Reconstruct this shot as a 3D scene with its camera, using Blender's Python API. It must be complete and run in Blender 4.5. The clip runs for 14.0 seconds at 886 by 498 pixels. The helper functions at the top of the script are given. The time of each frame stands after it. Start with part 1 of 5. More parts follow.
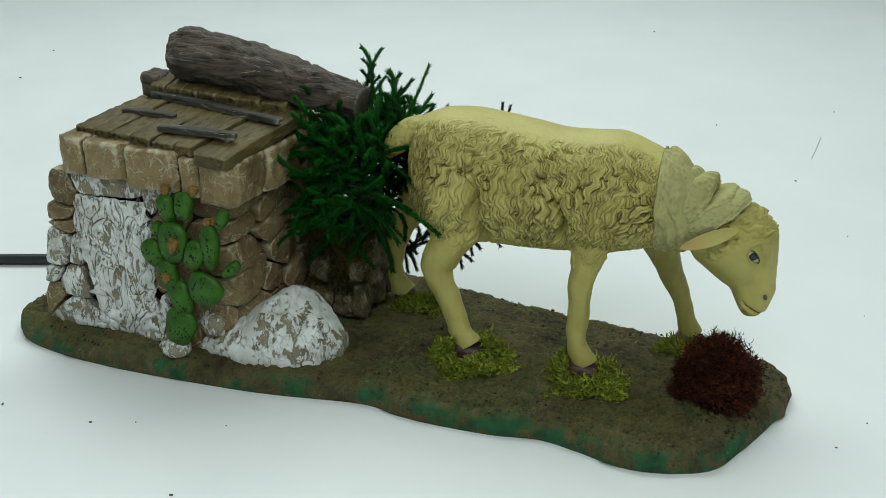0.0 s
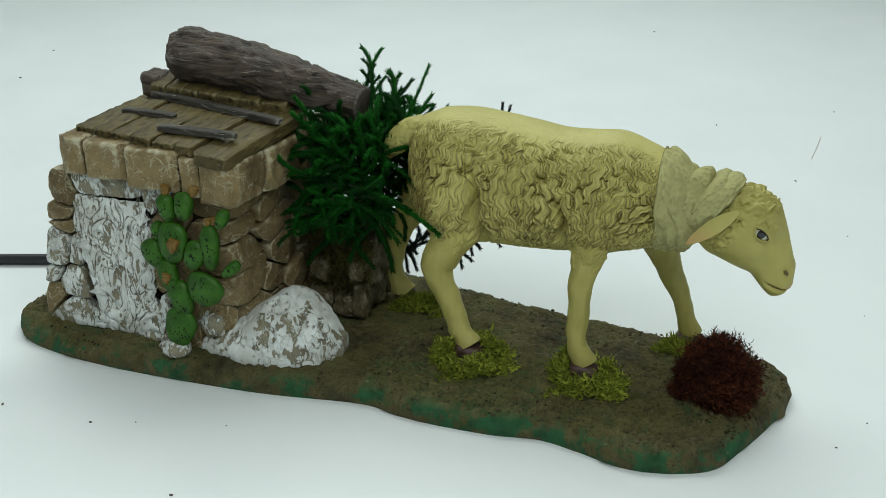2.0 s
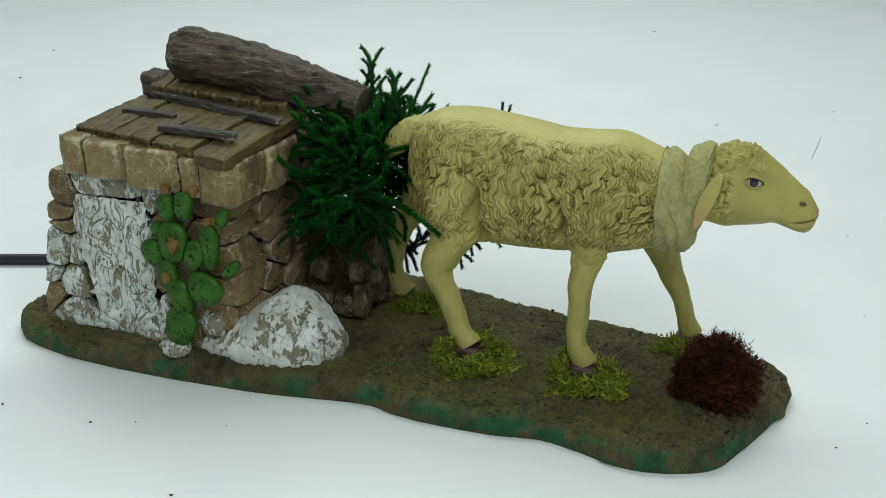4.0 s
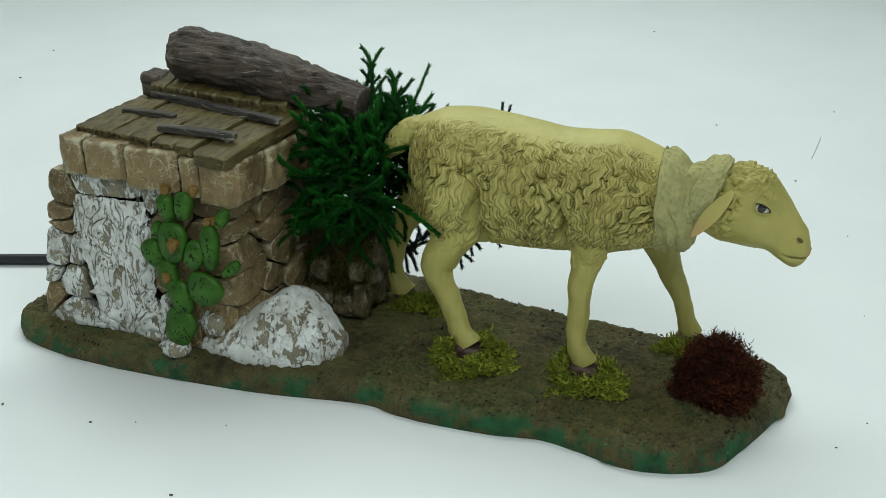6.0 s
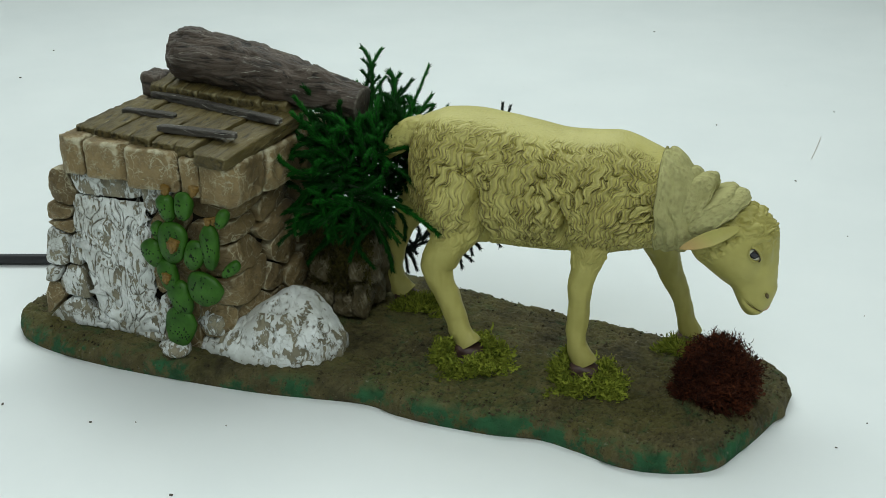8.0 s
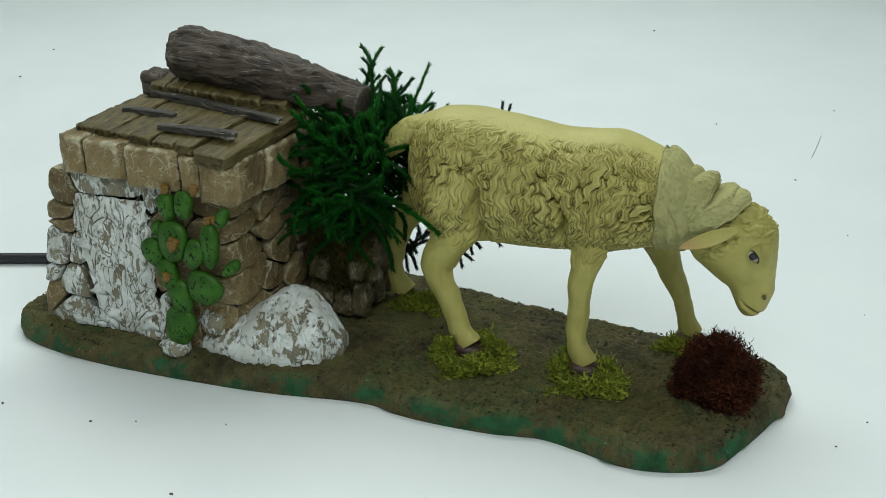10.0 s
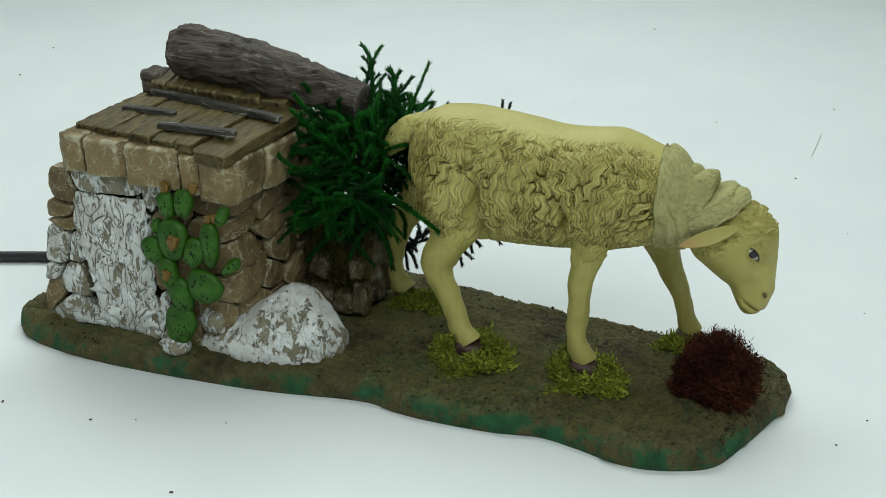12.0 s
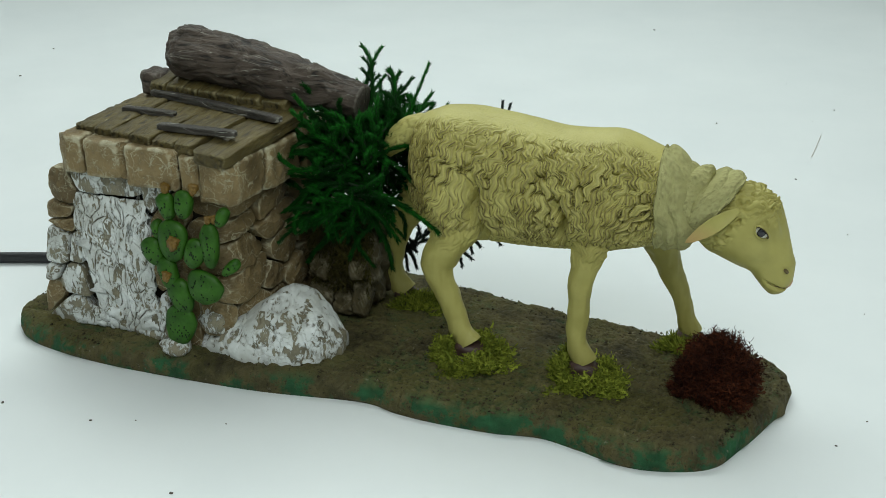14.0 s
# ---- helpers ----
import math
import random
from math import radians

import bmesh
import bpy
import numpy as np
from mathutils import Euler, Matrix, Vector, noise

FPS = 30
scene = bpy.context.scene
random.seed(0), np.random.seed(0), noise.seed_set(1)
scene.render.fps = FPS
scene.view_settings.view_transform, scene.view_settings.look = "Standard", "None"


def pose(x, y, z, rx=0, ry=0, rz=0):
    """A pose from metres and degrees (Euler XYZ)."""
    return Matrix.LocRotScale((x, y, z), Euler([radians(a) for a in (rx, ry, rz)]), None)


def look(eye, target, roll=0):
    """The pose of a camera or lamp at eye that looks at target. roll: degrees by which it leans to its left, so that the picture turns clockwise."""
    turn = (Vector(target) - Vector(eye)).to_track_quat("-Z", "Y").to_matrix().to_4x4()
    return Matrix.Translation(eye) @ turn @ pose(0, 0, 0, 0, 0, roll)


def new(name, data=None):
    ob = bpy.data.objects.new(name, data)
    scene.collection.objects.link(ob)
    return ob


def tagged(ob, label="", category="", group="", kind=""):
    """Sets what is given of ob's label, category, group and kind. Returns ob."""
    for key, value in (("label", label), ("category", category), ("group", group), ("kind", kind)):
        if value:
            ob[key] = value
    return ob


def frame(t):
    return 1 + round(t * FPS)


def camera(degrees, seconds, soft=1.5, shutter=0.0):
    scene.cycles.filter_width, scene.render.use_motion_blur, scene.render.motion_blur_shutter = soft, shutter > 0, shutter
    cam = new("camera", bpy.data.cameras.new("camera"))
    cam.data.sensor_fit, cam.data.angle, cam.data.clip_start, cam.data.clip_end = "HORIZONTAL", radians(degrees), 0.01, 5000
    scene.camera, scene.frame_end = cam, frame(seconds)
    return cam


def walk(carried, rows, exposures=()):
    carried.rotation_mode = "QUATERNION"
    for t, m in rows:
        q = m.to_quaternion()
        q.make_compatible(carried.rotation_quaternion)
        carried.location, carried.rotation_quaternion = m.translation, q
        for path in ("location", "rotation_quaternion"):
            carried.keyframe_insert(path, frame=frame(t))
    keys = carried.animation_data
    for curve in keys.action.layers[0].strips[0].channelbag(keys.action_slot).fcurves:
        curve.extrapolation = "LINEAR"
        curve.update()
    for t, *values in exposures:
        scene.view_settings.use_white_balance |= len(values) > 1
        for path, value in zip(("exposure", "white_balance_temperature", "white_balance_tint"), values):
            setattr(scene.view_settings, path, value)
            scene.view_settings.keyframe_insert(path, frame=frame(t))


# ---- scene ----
# ---- the camera: on a tripod, tipping down a little late in the shot ----
EYE = Vector((0.18739, -0.43598, 0.2766))
cam = camera(44.85, 14.0, soft=0.6)


def tipped(d):
    """The camera's pose, tipped down by d degrees."""
    return look(EYE, (-0.02509, 0.14781, 0.0)) @ pose(0, 0, 0, -d)


walk(cam, [(0, tipped(0)), (4, tipped(0)), (8, tipped(0)), (8.5, tipped(0.01)), (10, tipped(0.05)), (10.5, tipped(0.05)), (11.6, tipped(0.05)),
           (12.0, tipped(0.135)), (12.5, tipped(0.142)), (13.0, tipped(0.137)), (13.5, tipped(0.142)), (14, tipped(0.09))])

# ---- light: a white light tent, a soft lamp under its roof, an added front fill ----
world = bpy.data.worlds.new("world")
scene.world = world
world.use_nodes = True
world.node_tree.nodes["Background"].inputs[0].default_value = (0.75, 0.9, 0.9, 1)
world.node_tree.nodes["Background"].inputs[1].default_value = 0.03
scene.view_settings.exposure = 0.12


def soft_lamp(x, y, z, target, w, h, power, colour):
    lamp = bpy.data.lights.new("soft_lamp", "AREA")
    lamp.shape, lamp.size, lamp.size_y, lamp.energy, lamp.color = "RECTANGLE", w, h, power, colour
    ob = new("soft_lamp", lamp)
    ob.matrix_world = look((x, y, z), target)
    return ob


soft_lamp(-0.30, 0.62, 1.15, (-0.1, 0.15, 0), 1.2, 0.8, 11.4, (0.90, 1.0, 0.97))
# unseen fill lamp, added to brighten the hut's front and end wall
soft_lamp(0.34, -0.60, 0.95, (-0.06, 0, 0.03), 0.8, 0.6, 5.0, (0.92, 1.0, 0.98))


# ---- materials ----
class Nodes:
    """A node material written line by line."""

    def __init__(self, name, rough=0.7, spec=0.4):
        self.m = bpy.data.materials.new(name)
        self.m.use_nodes = True
        self.t = self.m.node_tree
        self.b = self.t.nodes["Principled BSDF"]
        self.b.inputs["Roughness"].default_value = rough
        self.b.inputs["Specular IOR Level"].default_value = spec
        self.co = self.t.nodes.new("ShaderNodeTexCoord").outputs["Object"]

    def link(self, a, b):
        self.t.links.new(a, b)

    def stretched(self, x, y, z, turn=0):
        n = self.t.nodes.new("ShaderNodeMapping")
        n.inputs["Scale"].default_value = (x, y, z)
        n.inputs["Rotation"].default_value = (0, 0, radians(turn))
        self.link(self.co, n.inputs[0])
        return n.outputs[0]

    def noise(self, scale, detail=4, rough=0.55, warp=0.0, co=None):
        n = self.t.nodes.new("ShaderNodeTexNoise")
        for key, v in (("Scale", scale), ("Detail", detail), ("Roughness", rough), ("Distortion", warp)):
            n.inputs[key].default_value = v
        self.link(co or self.co, n.inputs["Vector"])
        return n.outputs["Fac"]

    def cells(self, scale, feature="F1", co=None):
        n = self.t.nodes.new("ShaderNodeTexVoronoi")
        n.feature = feature
        n.inputs["Scale"].default_value = scale
        self.link(co or self.co, n.inputs["Vector"])
        return n.outputs["Distance"]

    def crackle(self, scale, wander=0.006, co=None):
        """Distance to the edges of wandering cells: small along crack lines."""
        w = self.t.nodes.new("ShaderNodeTexNoise")
        w.inputs["Scale"].default_value, w.inputs["Detail"].default_value = scale * 1.1, 4
        self.link(co or self.co, w.inputs["Vector"])
        m = self.t.nodes.new("ShaderNodeVectorMath")
        m.operation = "MULTIPLY_ADD"
        m.inputs[1].default_value = (wander, wander, wander)
        self.link(w.outputs["Color"], m.inputs[0])
        self.link(co or self.co, m.inputs[2])
        return self.cells(scale, "DISTANCE_TO_EDGE", m.outputs[0])

    def ramp(self, fac, *stops):
        n = self.t.nodes.new("ShaderNodeValToRGB")
        while len(n.color_ramp.elements) < len(stops):
            n.color_ramp.elements.new(0.5)
        for e, (p, c) in zip(n.color_ramp.elements, stops):
            e.position = p
            e.color = (*c, 1) if isinstance(c, tuple) else (c, c, c, 1)
        self.link(fac, n.inputs[0])
        return n.outputs[0]

    def mix(self, fac, a, b, how="MIX"):
        n = self.t.nodes.new("ShaderNodeMix")
        n.data_type, n.blend_type = "RGBA", how
        for k, v in ((0, fac), (6, a), (7, b)):
            if isinstance(v, tuple):
                n.inputs[k].default_value = (*v, 1)
            elif isinstance(v, float):
                n.inputs[k].default_value = v
            else:
                self.link(v, n.inputs[k])
        return n.outputs[2]

    def math(self, how, a, b):
        n = self.t.nodes.new("ShaderNodeMath")
        n.operation = how
        n.use_clamp = True
        for k, v in ((0, a), (1, b)):
            if isinstance(v, float):
                n.inputs[k].default_value = v
            else:
                self.link(v, n.inputs[k])
        return n.outputs[0]

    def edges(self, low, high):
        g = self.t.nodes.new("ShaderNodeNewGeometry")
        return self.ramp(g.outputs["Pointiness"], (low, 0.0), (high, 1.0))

    def own(self):
        return self.t.nodes.new("ShaderNodeObjectInfo").outputs["Random"]

    def height(self):
        g = self.t.nodes.new("ShaderNodeNewGeometry")
        s = self.t.nodes.new("ShaderNodeSeparateXYZ")
        self.link(g.outputs["Position"], s.inputs[0])
        return s.outputs[2]

    def done(self, colour, bump=None, depth=0.0005, strength=1.0, rough=None):
        if isinstance(colour, tuple):
            self.b.inputs["Base Color"].default_value = (*colour, 1)
        else:
            self.link(colour, self.b.inputs["Base Color"])
        if bump is not None:
            n = self.t.nodes.new("ShaderNodeBump")
            n.inputs["Distance"].default_value, n.inputs["Strength"].default_value = depth, strength
            self.link(bump, n.inputs["Height"])
            self.link(n.outputs[0], self.b.inputs["Normal"])
        if rough is not None:
            self.link(rough, self.b.inputs["Roughness"])
        return self.m


def white_sheet():
    n = Nodes("white_sheet", 0.35, 0.35)
    f = n.noise(9, 5, 0.6)
    c = n.ramp(f, (0.3, (0.76, 0.79, 0.79)), (0.7, (0.80, 0.825, 0.82)))
    return n.done(c, n.noise(60, 3), 0.0003, 0.1, n.ramp(n.noise(14, 4), (0.3, 0.3), (0.7, 0.42)))


def wool_paint():
    n = Nodes("wool_paint", 0.5, 0.35)
    c = n.ramp(n.noise(45, 4), (0.3, (0.42, 0.375, 0.112)), (0.7, (0.51, 0.465, 0.150)))
    # crevices by pointiness: brown paint wash, with occlusion shade coloured in
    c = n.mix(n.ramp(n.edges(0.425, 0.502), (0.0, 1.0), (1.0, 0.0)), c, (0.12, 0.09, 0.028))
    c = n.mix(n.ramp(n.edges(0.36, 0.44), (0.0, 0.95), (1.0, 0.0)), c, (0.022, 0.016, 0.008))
    return n.done(c, n.noise(700, 4, 0.6), 0.0006, 0.6)


def skin_paint():
    n = Nodes("skin_paint", 0.5, 0.3)
    c = n.ramp(n.noise(60, 4), (0.3, (0.335, 0.30, 0.083)), (0.7, (0.42, 0.378, 0.114)))
    c = n.mix(n.ramp(n.noise(180, 5, 0.7), (0.60, 0.0), (0.8, 0.35)), c, (0.28, 0.22, 0.07))
    return n.done(c, n.noise(300, 4), 0.0004, 0.35)


def ear_paint():
    """Cream like the head, brushed pinkish towards the tip."""
    n = Nodes("ear_paint", 0.5, 0.3)
    c = n.ramp(n.noise(60, 4), (0.3, (0.335, 0.30, 0.083)), (0.7, (0.42, 0.378, 0.114)))
    s = n.t.nodes.new("ShaderNodeSeparateXYZ")
    n.link(n.co, s.inputs[0])
    tip = n.ramp(n.math("ADD", n.math("MULTIPLY", s.outputs[2], 20.0), 0.5), (0.45, 0.75), (0.68, 0.0))
    return n.done(n.mix(tip, c, (0.50, 0.29, 0.13)), n.noise(300, 4), 0.0004, 0.35)


def cloth_paint():
    n = Nodes("cloth_paint", 0.85, 0.15)
    c = n.ramp(n.noise(90, 4), (0.3, (0.35, 0.33, 0.140)), (0.7, (0.43, 0.41, 0.185)))
    # shade of the creases put into the cloth's colour, by pointiness
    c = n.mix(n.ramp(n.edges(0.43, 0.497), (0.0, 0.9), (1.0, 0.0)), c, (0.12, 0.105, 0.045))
    w = n.math("ADD", n.math("MULTIPLY", n.noise(1500, 2, 0.5, 0.0, n.stretched(1, 1, 0.35)), 0.6), n.math("MULTIPLY", n.noise(260, 4, 0.6), 0.4))
    return n.done(c, w, 0.0011, 0.8)


def stone_paint(name, dark, light, streak, amount):
    """Painted plaster stone: brown, washed dark in the cracks, dry-brushed pale on edges and veins."""
    n = Nodes(name, 0.55, 0.35)
    c = n.mix(n.own(), n.ramp(n.noise(55, 5, 0.6), (0.3, dark), (0.7, light)), n.ramp(n.noise(80, 4, 0.6), (0.3, light), (0.75, tuple(v * 0.7 for v in light))))
    c = n.mix(n.ramp(n.noise(34, 6, 0.65), (0.40, 0.55), (0.56, 0.0)), c, tuple(0.45 * x for x in dark))
    v = n.noise(170, 3, 0.5, 2.0)
    thin = n.math("MULTIPLY", n.ramp(n.crackle(230, 0.009), (0.008, 1.0), (0.045, 0.0)), n.ramp(n.noise(210, 3), (0.44, 0.0), (0.53, 1.0)))
    bold = n.math("MULTIPLY", n.ramp(n.crackle(95, 0.013), (0.006, 1.0), (0.030, 0.0)), n.ramp(n.noise(120, 3), (0.47, 0.0), (0.55, 1.0)))
    patch = n.ramp(n.noise(38, 3), (0.62 - amount, 0.0), (0.72 - amount, 1.0))
    c = n.mix(n.math("MULTIPLY", n.math("MAXIMUM", n.math("MULTIPLY", thin, patch), n.math("MULTIPLY", bold, 0.85)), 0.8), c, streak)
    c = n.mix(n.math("MULTIPLY", n.math("MULTIPLY", n.edges(0.515, 0.56), n.ramp(n.noise(110, 5, 0.65), (0.40, 0.0), (0.54, 1.0))), 0.85), c, streak)
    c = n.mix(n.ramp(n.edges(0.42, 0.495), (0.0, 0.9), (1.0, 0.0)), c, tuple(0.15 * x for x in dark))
    h = n.math("ADD", n.math("MULTIPLY", n.noise(230, 8, 0.68), 0.6), n.math("ADD", n.math("MULTIPLY", v, 0.25), n.math("MULTIPLY", thin, 0.12)))
    return n.done(c, h, 0.0030, 0.9)


def white_rock_paint(name, patchy, scale=150, tall=0.5, cracks=0.7, share=0.52):
    """Brown plaster dry-brushed with white: the brush misses scratches and hollows of every size."""
    n = Nodes(name, 0.5, 0.4)
    brown = n.ramp(n.noise(90, 5, 0.6), (0.3, (0.085, 0.068, 0.034)), (0.7, (0.25, 0.215, 0.125)))
    fine = n.noise(scale * 2.1, 5, 0.58, 1.4, n.stretched(1, 1, tall))
    broad = n.noise(scale * 0.7, 5, 0.6, 0.6, n.stretched(1, 1, 0.7))
    f = n.math("ADD", n.math("MULTIPLY", fine, share), n.math("MULTIPLY", broad, 1.0 - share))
    hollow = n.ramp(f, (patchy - 0.012, 0.0), (patchy + 0.022, 1.0))
    crack = n.math("MULTIPLY", n.ramp(n.crackle(scale * 1.2, 0.012), (0.01, 1.0), (0.06, 0.0)), n.ramp(n.noise(scale * 0.5, 4, 0.6), (0.46, 0.0), (0.56, 1.0)))
    low = n.ramp(n.edges(0.43, 0.488), (0.0, 0.9), (1.0, 0.0))
    bare = n.math("MAXIMUM", n.math("MAXIMUM", hollow, n.math("MULTIPLY", crack, cracks)), low)
    white = n.ramp(n.noise(60, 5), (0.35, (0.52, 0.53, 0.49)), (0.64, (0.76, 0.785, 0.77)))
    c = n.mix(n.math("MULTIPLY", bare, 0.93), white, brown)
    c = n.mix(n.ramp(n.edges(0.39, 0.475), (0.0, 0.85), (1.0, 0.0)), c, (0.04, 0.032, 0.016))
    h = n.math("SUBTRACT", n.math("ADD", n.math("MULTIPLY", n.noise(420, 6, 0.65), 0.3), 0.4), n.math("MULTIPLY", bare, 0.22))
    return n.done(c, h, 0.0024, 0.9)


def wood_paint(name, dark, light, pale, along, amount=0.55):
    """Painted carved wood; along gives the grain's direction as a stretch."""
    n = Nodes(name, 0.55, 0.35)
    co = n.stretched(*along)
    g = n.noise(200, 6, 0.62, 1.8, co)
    c = n.ramp(n.noise(70, 5, 0.6), (0.3, dark), (0.7, light))
    c = n.mix(n.ramp(g, (0.36, 0.9), (0.47, 0.0)), c, tuple(0.25 * x for x in dark))
    c = n.mix(n.ramp(n.noise(170, 4, 0.6, 2.2, co), (amount, 0.0), (amount + 0.05, 0.8)), c, pale)
    c = n.mix(n.math("MULTIPLY", n.edges(0.53, 0.6), 0.6), c, pale)
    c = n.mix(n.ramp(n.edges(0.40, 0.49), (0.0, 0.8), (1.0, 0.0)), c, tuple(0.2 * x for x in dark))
    return n.done(c, g, 0.0028, 0.9)


def earth_paint():
    """Brown earth, gritty, with blotches of green paint along the rim."""
    n = Nodes("earth_paint", 0.75, 0.3)
    c = n.ramp(n.noise(38, 5, 0.6), (0.32, (0.034, 0.029, 0.011)), (0.66, (0.170, 0.142, 0.052)))
    c = n.mix(n.ramp(n.noise(24, 4, 0.6), (0.48, 0.0), (0.62, 0.7)), c, (0.105, 0.095, 0.024))
    c = n.mix(n.ramp(n.noise(420, 4, 0.7), (0.55, 0.0), (0.75, 0.7)), c, (0.15, 0.13, 0.07))
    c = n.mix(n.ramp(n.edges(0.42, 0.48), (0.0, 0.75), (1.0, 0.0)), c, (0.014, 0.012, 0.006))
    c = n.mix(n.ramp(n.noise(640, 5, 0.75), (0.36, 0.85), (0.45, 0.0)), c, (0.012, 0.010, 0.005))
    c = n.mix(n.math("MULTIPLY", n.edges(0.52, 0.58), 0.4), c, (0.20, 0.175, 0.085))
    low = n.ramp(n.height(), (0.0090, 1.0), (0.0112, 0.05))
    green = n.math("MULTIPLY", n.ramp(n.noise(40, 8, 0.72), (0.475, 0.0), (0.53, 0.95)), low)
    c = n.mix(green, c, n.ramp(n.noise(120, 3), (0.3, (0.009, 0.062, 0.022)), (0.7, (0.024, 0.135, 0.052))))
    c = n.mix(n.ramp(n.noise(300, 3, 0.5), (0.69, 0.0), (0.74, 0.5)), c, (0.30, 0.28, 0.2))
    return n.done(c, n.math("ADD", n.math("MULTIPLY", n.noise(500, 5, 0.7), 0.5), n.math("MULTIPLY", n.noise(160, 5, 0.6), 0.5)), 0.0040, 1.0)


def leafy(name, a, b, rough=0.6, spec=0.3, apart=False):
    n = Nodes(name, rough, spec)
    g = n.t.nodes.new("ShaderNodeNewGeometry")
    c = n.ramp(g.outputs["Random Per Island"], (0.0, a), (1.0, b))
    if apart:
        c = n.mix(n.ramp(n.own(), (0.15, 0.8), (0.75, 0.0)), c, tuple(1.3 * x for x in a))
    return n.done(n.mix(n.ramp(n.noise(60, 3), (0.35, 0.6), (0.65, 0.0)), c, tuple(0.5 * x for x in a)))


def cactus_paint():
    n = Nodes("cactus_paint", 0.45, 0.25)
    c = n.ramp(n.noise(110, 4), (0.3, (0.011, 0.050, 0.003)), (0.7, (0.042, 0.140, 0.010)))
    return n.done(c, n.noise(420, 4), 0.0004, 0.4)


def plain(name, colour, rough=0.5, spec=0.4, vary=0.8, scale=120):
    n = Nodes(name, rough, spec)
    c = n.ramp(n.noise(scale, 4), (0.3, tuple(vary * x for x in colour)), (0.7, colour))
    return n.done(c, n.noise(scale * 4, 3), 0.0003, 0.3)


M = {
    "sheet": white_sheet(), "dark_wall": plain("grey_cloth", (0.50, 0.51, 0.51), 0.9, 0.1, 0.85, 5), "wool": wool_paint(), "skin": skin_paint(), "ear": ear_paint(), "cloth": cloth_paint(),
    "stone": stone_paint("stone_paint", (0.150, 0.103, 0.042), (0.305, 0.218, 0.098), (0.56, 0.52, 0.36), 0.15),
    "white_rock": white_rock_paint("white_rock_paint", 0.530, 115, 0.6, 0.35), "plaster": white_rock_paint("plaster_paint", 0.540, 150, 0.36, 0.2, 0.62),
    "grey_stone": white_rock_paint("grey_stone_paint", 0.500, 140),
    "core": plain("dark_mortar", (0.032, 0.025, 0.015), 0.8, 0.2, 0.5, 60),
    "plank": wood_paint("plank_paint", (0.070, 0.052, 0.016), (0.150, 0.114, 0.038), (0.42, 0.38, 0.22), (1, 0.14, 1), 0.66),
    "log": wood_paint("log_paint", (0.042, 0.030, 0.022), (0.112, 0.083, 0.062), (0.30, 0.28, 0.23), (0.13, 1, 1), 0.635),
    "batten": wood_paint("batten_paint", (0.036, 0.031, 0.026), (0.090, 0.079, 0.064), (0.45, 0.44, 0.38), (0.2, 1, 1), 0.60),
    "earth": earth_paint(), "cactus": cactus_paint(),
    "fruit": plain("fruit_paint", (0.22, 0.125, 0.022), 0.5, 0.4, 0.6, 400),
    "spot": plain("dark_spot", (0.01, 0.02, 0.008), 0.7, 0.2),
    "fern": leafy("fern_green", (0.0015, 0.020, 0.002), (0.016, 0.200, 0.014), 0.6, 0.08, True),
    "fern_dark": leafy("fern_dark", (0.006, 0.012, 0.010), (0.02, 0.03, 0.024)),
    "stem": plain("fern_stem", (0.02, 0.045, 0.018), 0.7, 0.2),
    "moss": leafy("moss_green", (0.095, 0.125, 0.010), (0.36, 0.40, 0.05), 0.8, 0.15),
    "red_moss": leafy("red_moss", (0.016, 0.005, 0.004), (0.13, 0.036, 0.014), 0.75, 0.1),
    "grit": leafy("soil_grit", (0.020, 0.016, 0.007), (0.16, 0.13, 0.07), 0.85, 0.2),
    "dry_moss": leafy("dry_moss", (0.038, 0.033, 0.008), (0.115, 0.098, 0.026), 0.85, 0.1),
    "wing": stone_paint("mossy_stone", (0.045, 0.037, 0.016), (0.115, 0.092, 0.042), (0.24, 0.21, 0.14), 0.05),
    "hoof": plain("hoof_paint", (0.080, 0.044, 0.034), 0.5, 0.35, 0.6, 300),
    "eye_white": plain("eye_white", (0.62, 0.60, 0.50), 0.15, 0.5, 0.9),
    "iris": plain("dark_iris", (0.012, 0.012, 0.018), 0.06, 0.6),
    "pink": plain("pink_paint", (0.46, 0.27, 0.14), 0.45, 0.4, 0.85, 200),
    "mouth": plain("mouth_line", (0.13, 0.095, 0.035), 0.6, 0.3),
    "lid_dark": plain("lid_shade_paint", (0.05, 0.035, 0.02), 0.6, 0.3),
    "cable": plain("black_cable", (0.012, 0.012, 0.014), 0.4, 0.45),
    "hair": plain("hair_brown", (0.58, 0.52, 0.46), 0.6, 0.3),
    "fleck": plain("dust_fleck", (0.12, 0.10, 0.085), 0.8, 0.2),
}


# ---- mesh helpers ----
def smoothed(me):
    me.polygons.foreach_set("use_smooth", [True] * len(me.polygons))
    return me


def mesh(name, verts, faces, material):
    me = bpy.data.meshes.new(name)
    me.from_pydata([tuple(v) for v in verts], [], faces)
    me.materials.append(material)
    return smoothed(me)


def part(name, me, parent=None, label="", at=None):
    ob = new(name, me)
    ob.parent = parent
    if at is not None:
        ob.matrix_basis = at
    return tagged(ob, label)


def empty(name, x, y, z, label, category, group="", kind=""):
    ob = new(name)
    ob.location = (x, y, z)
    ob.empty_display_size = 0.01
    return tagged(ob, label, category, group, kind)


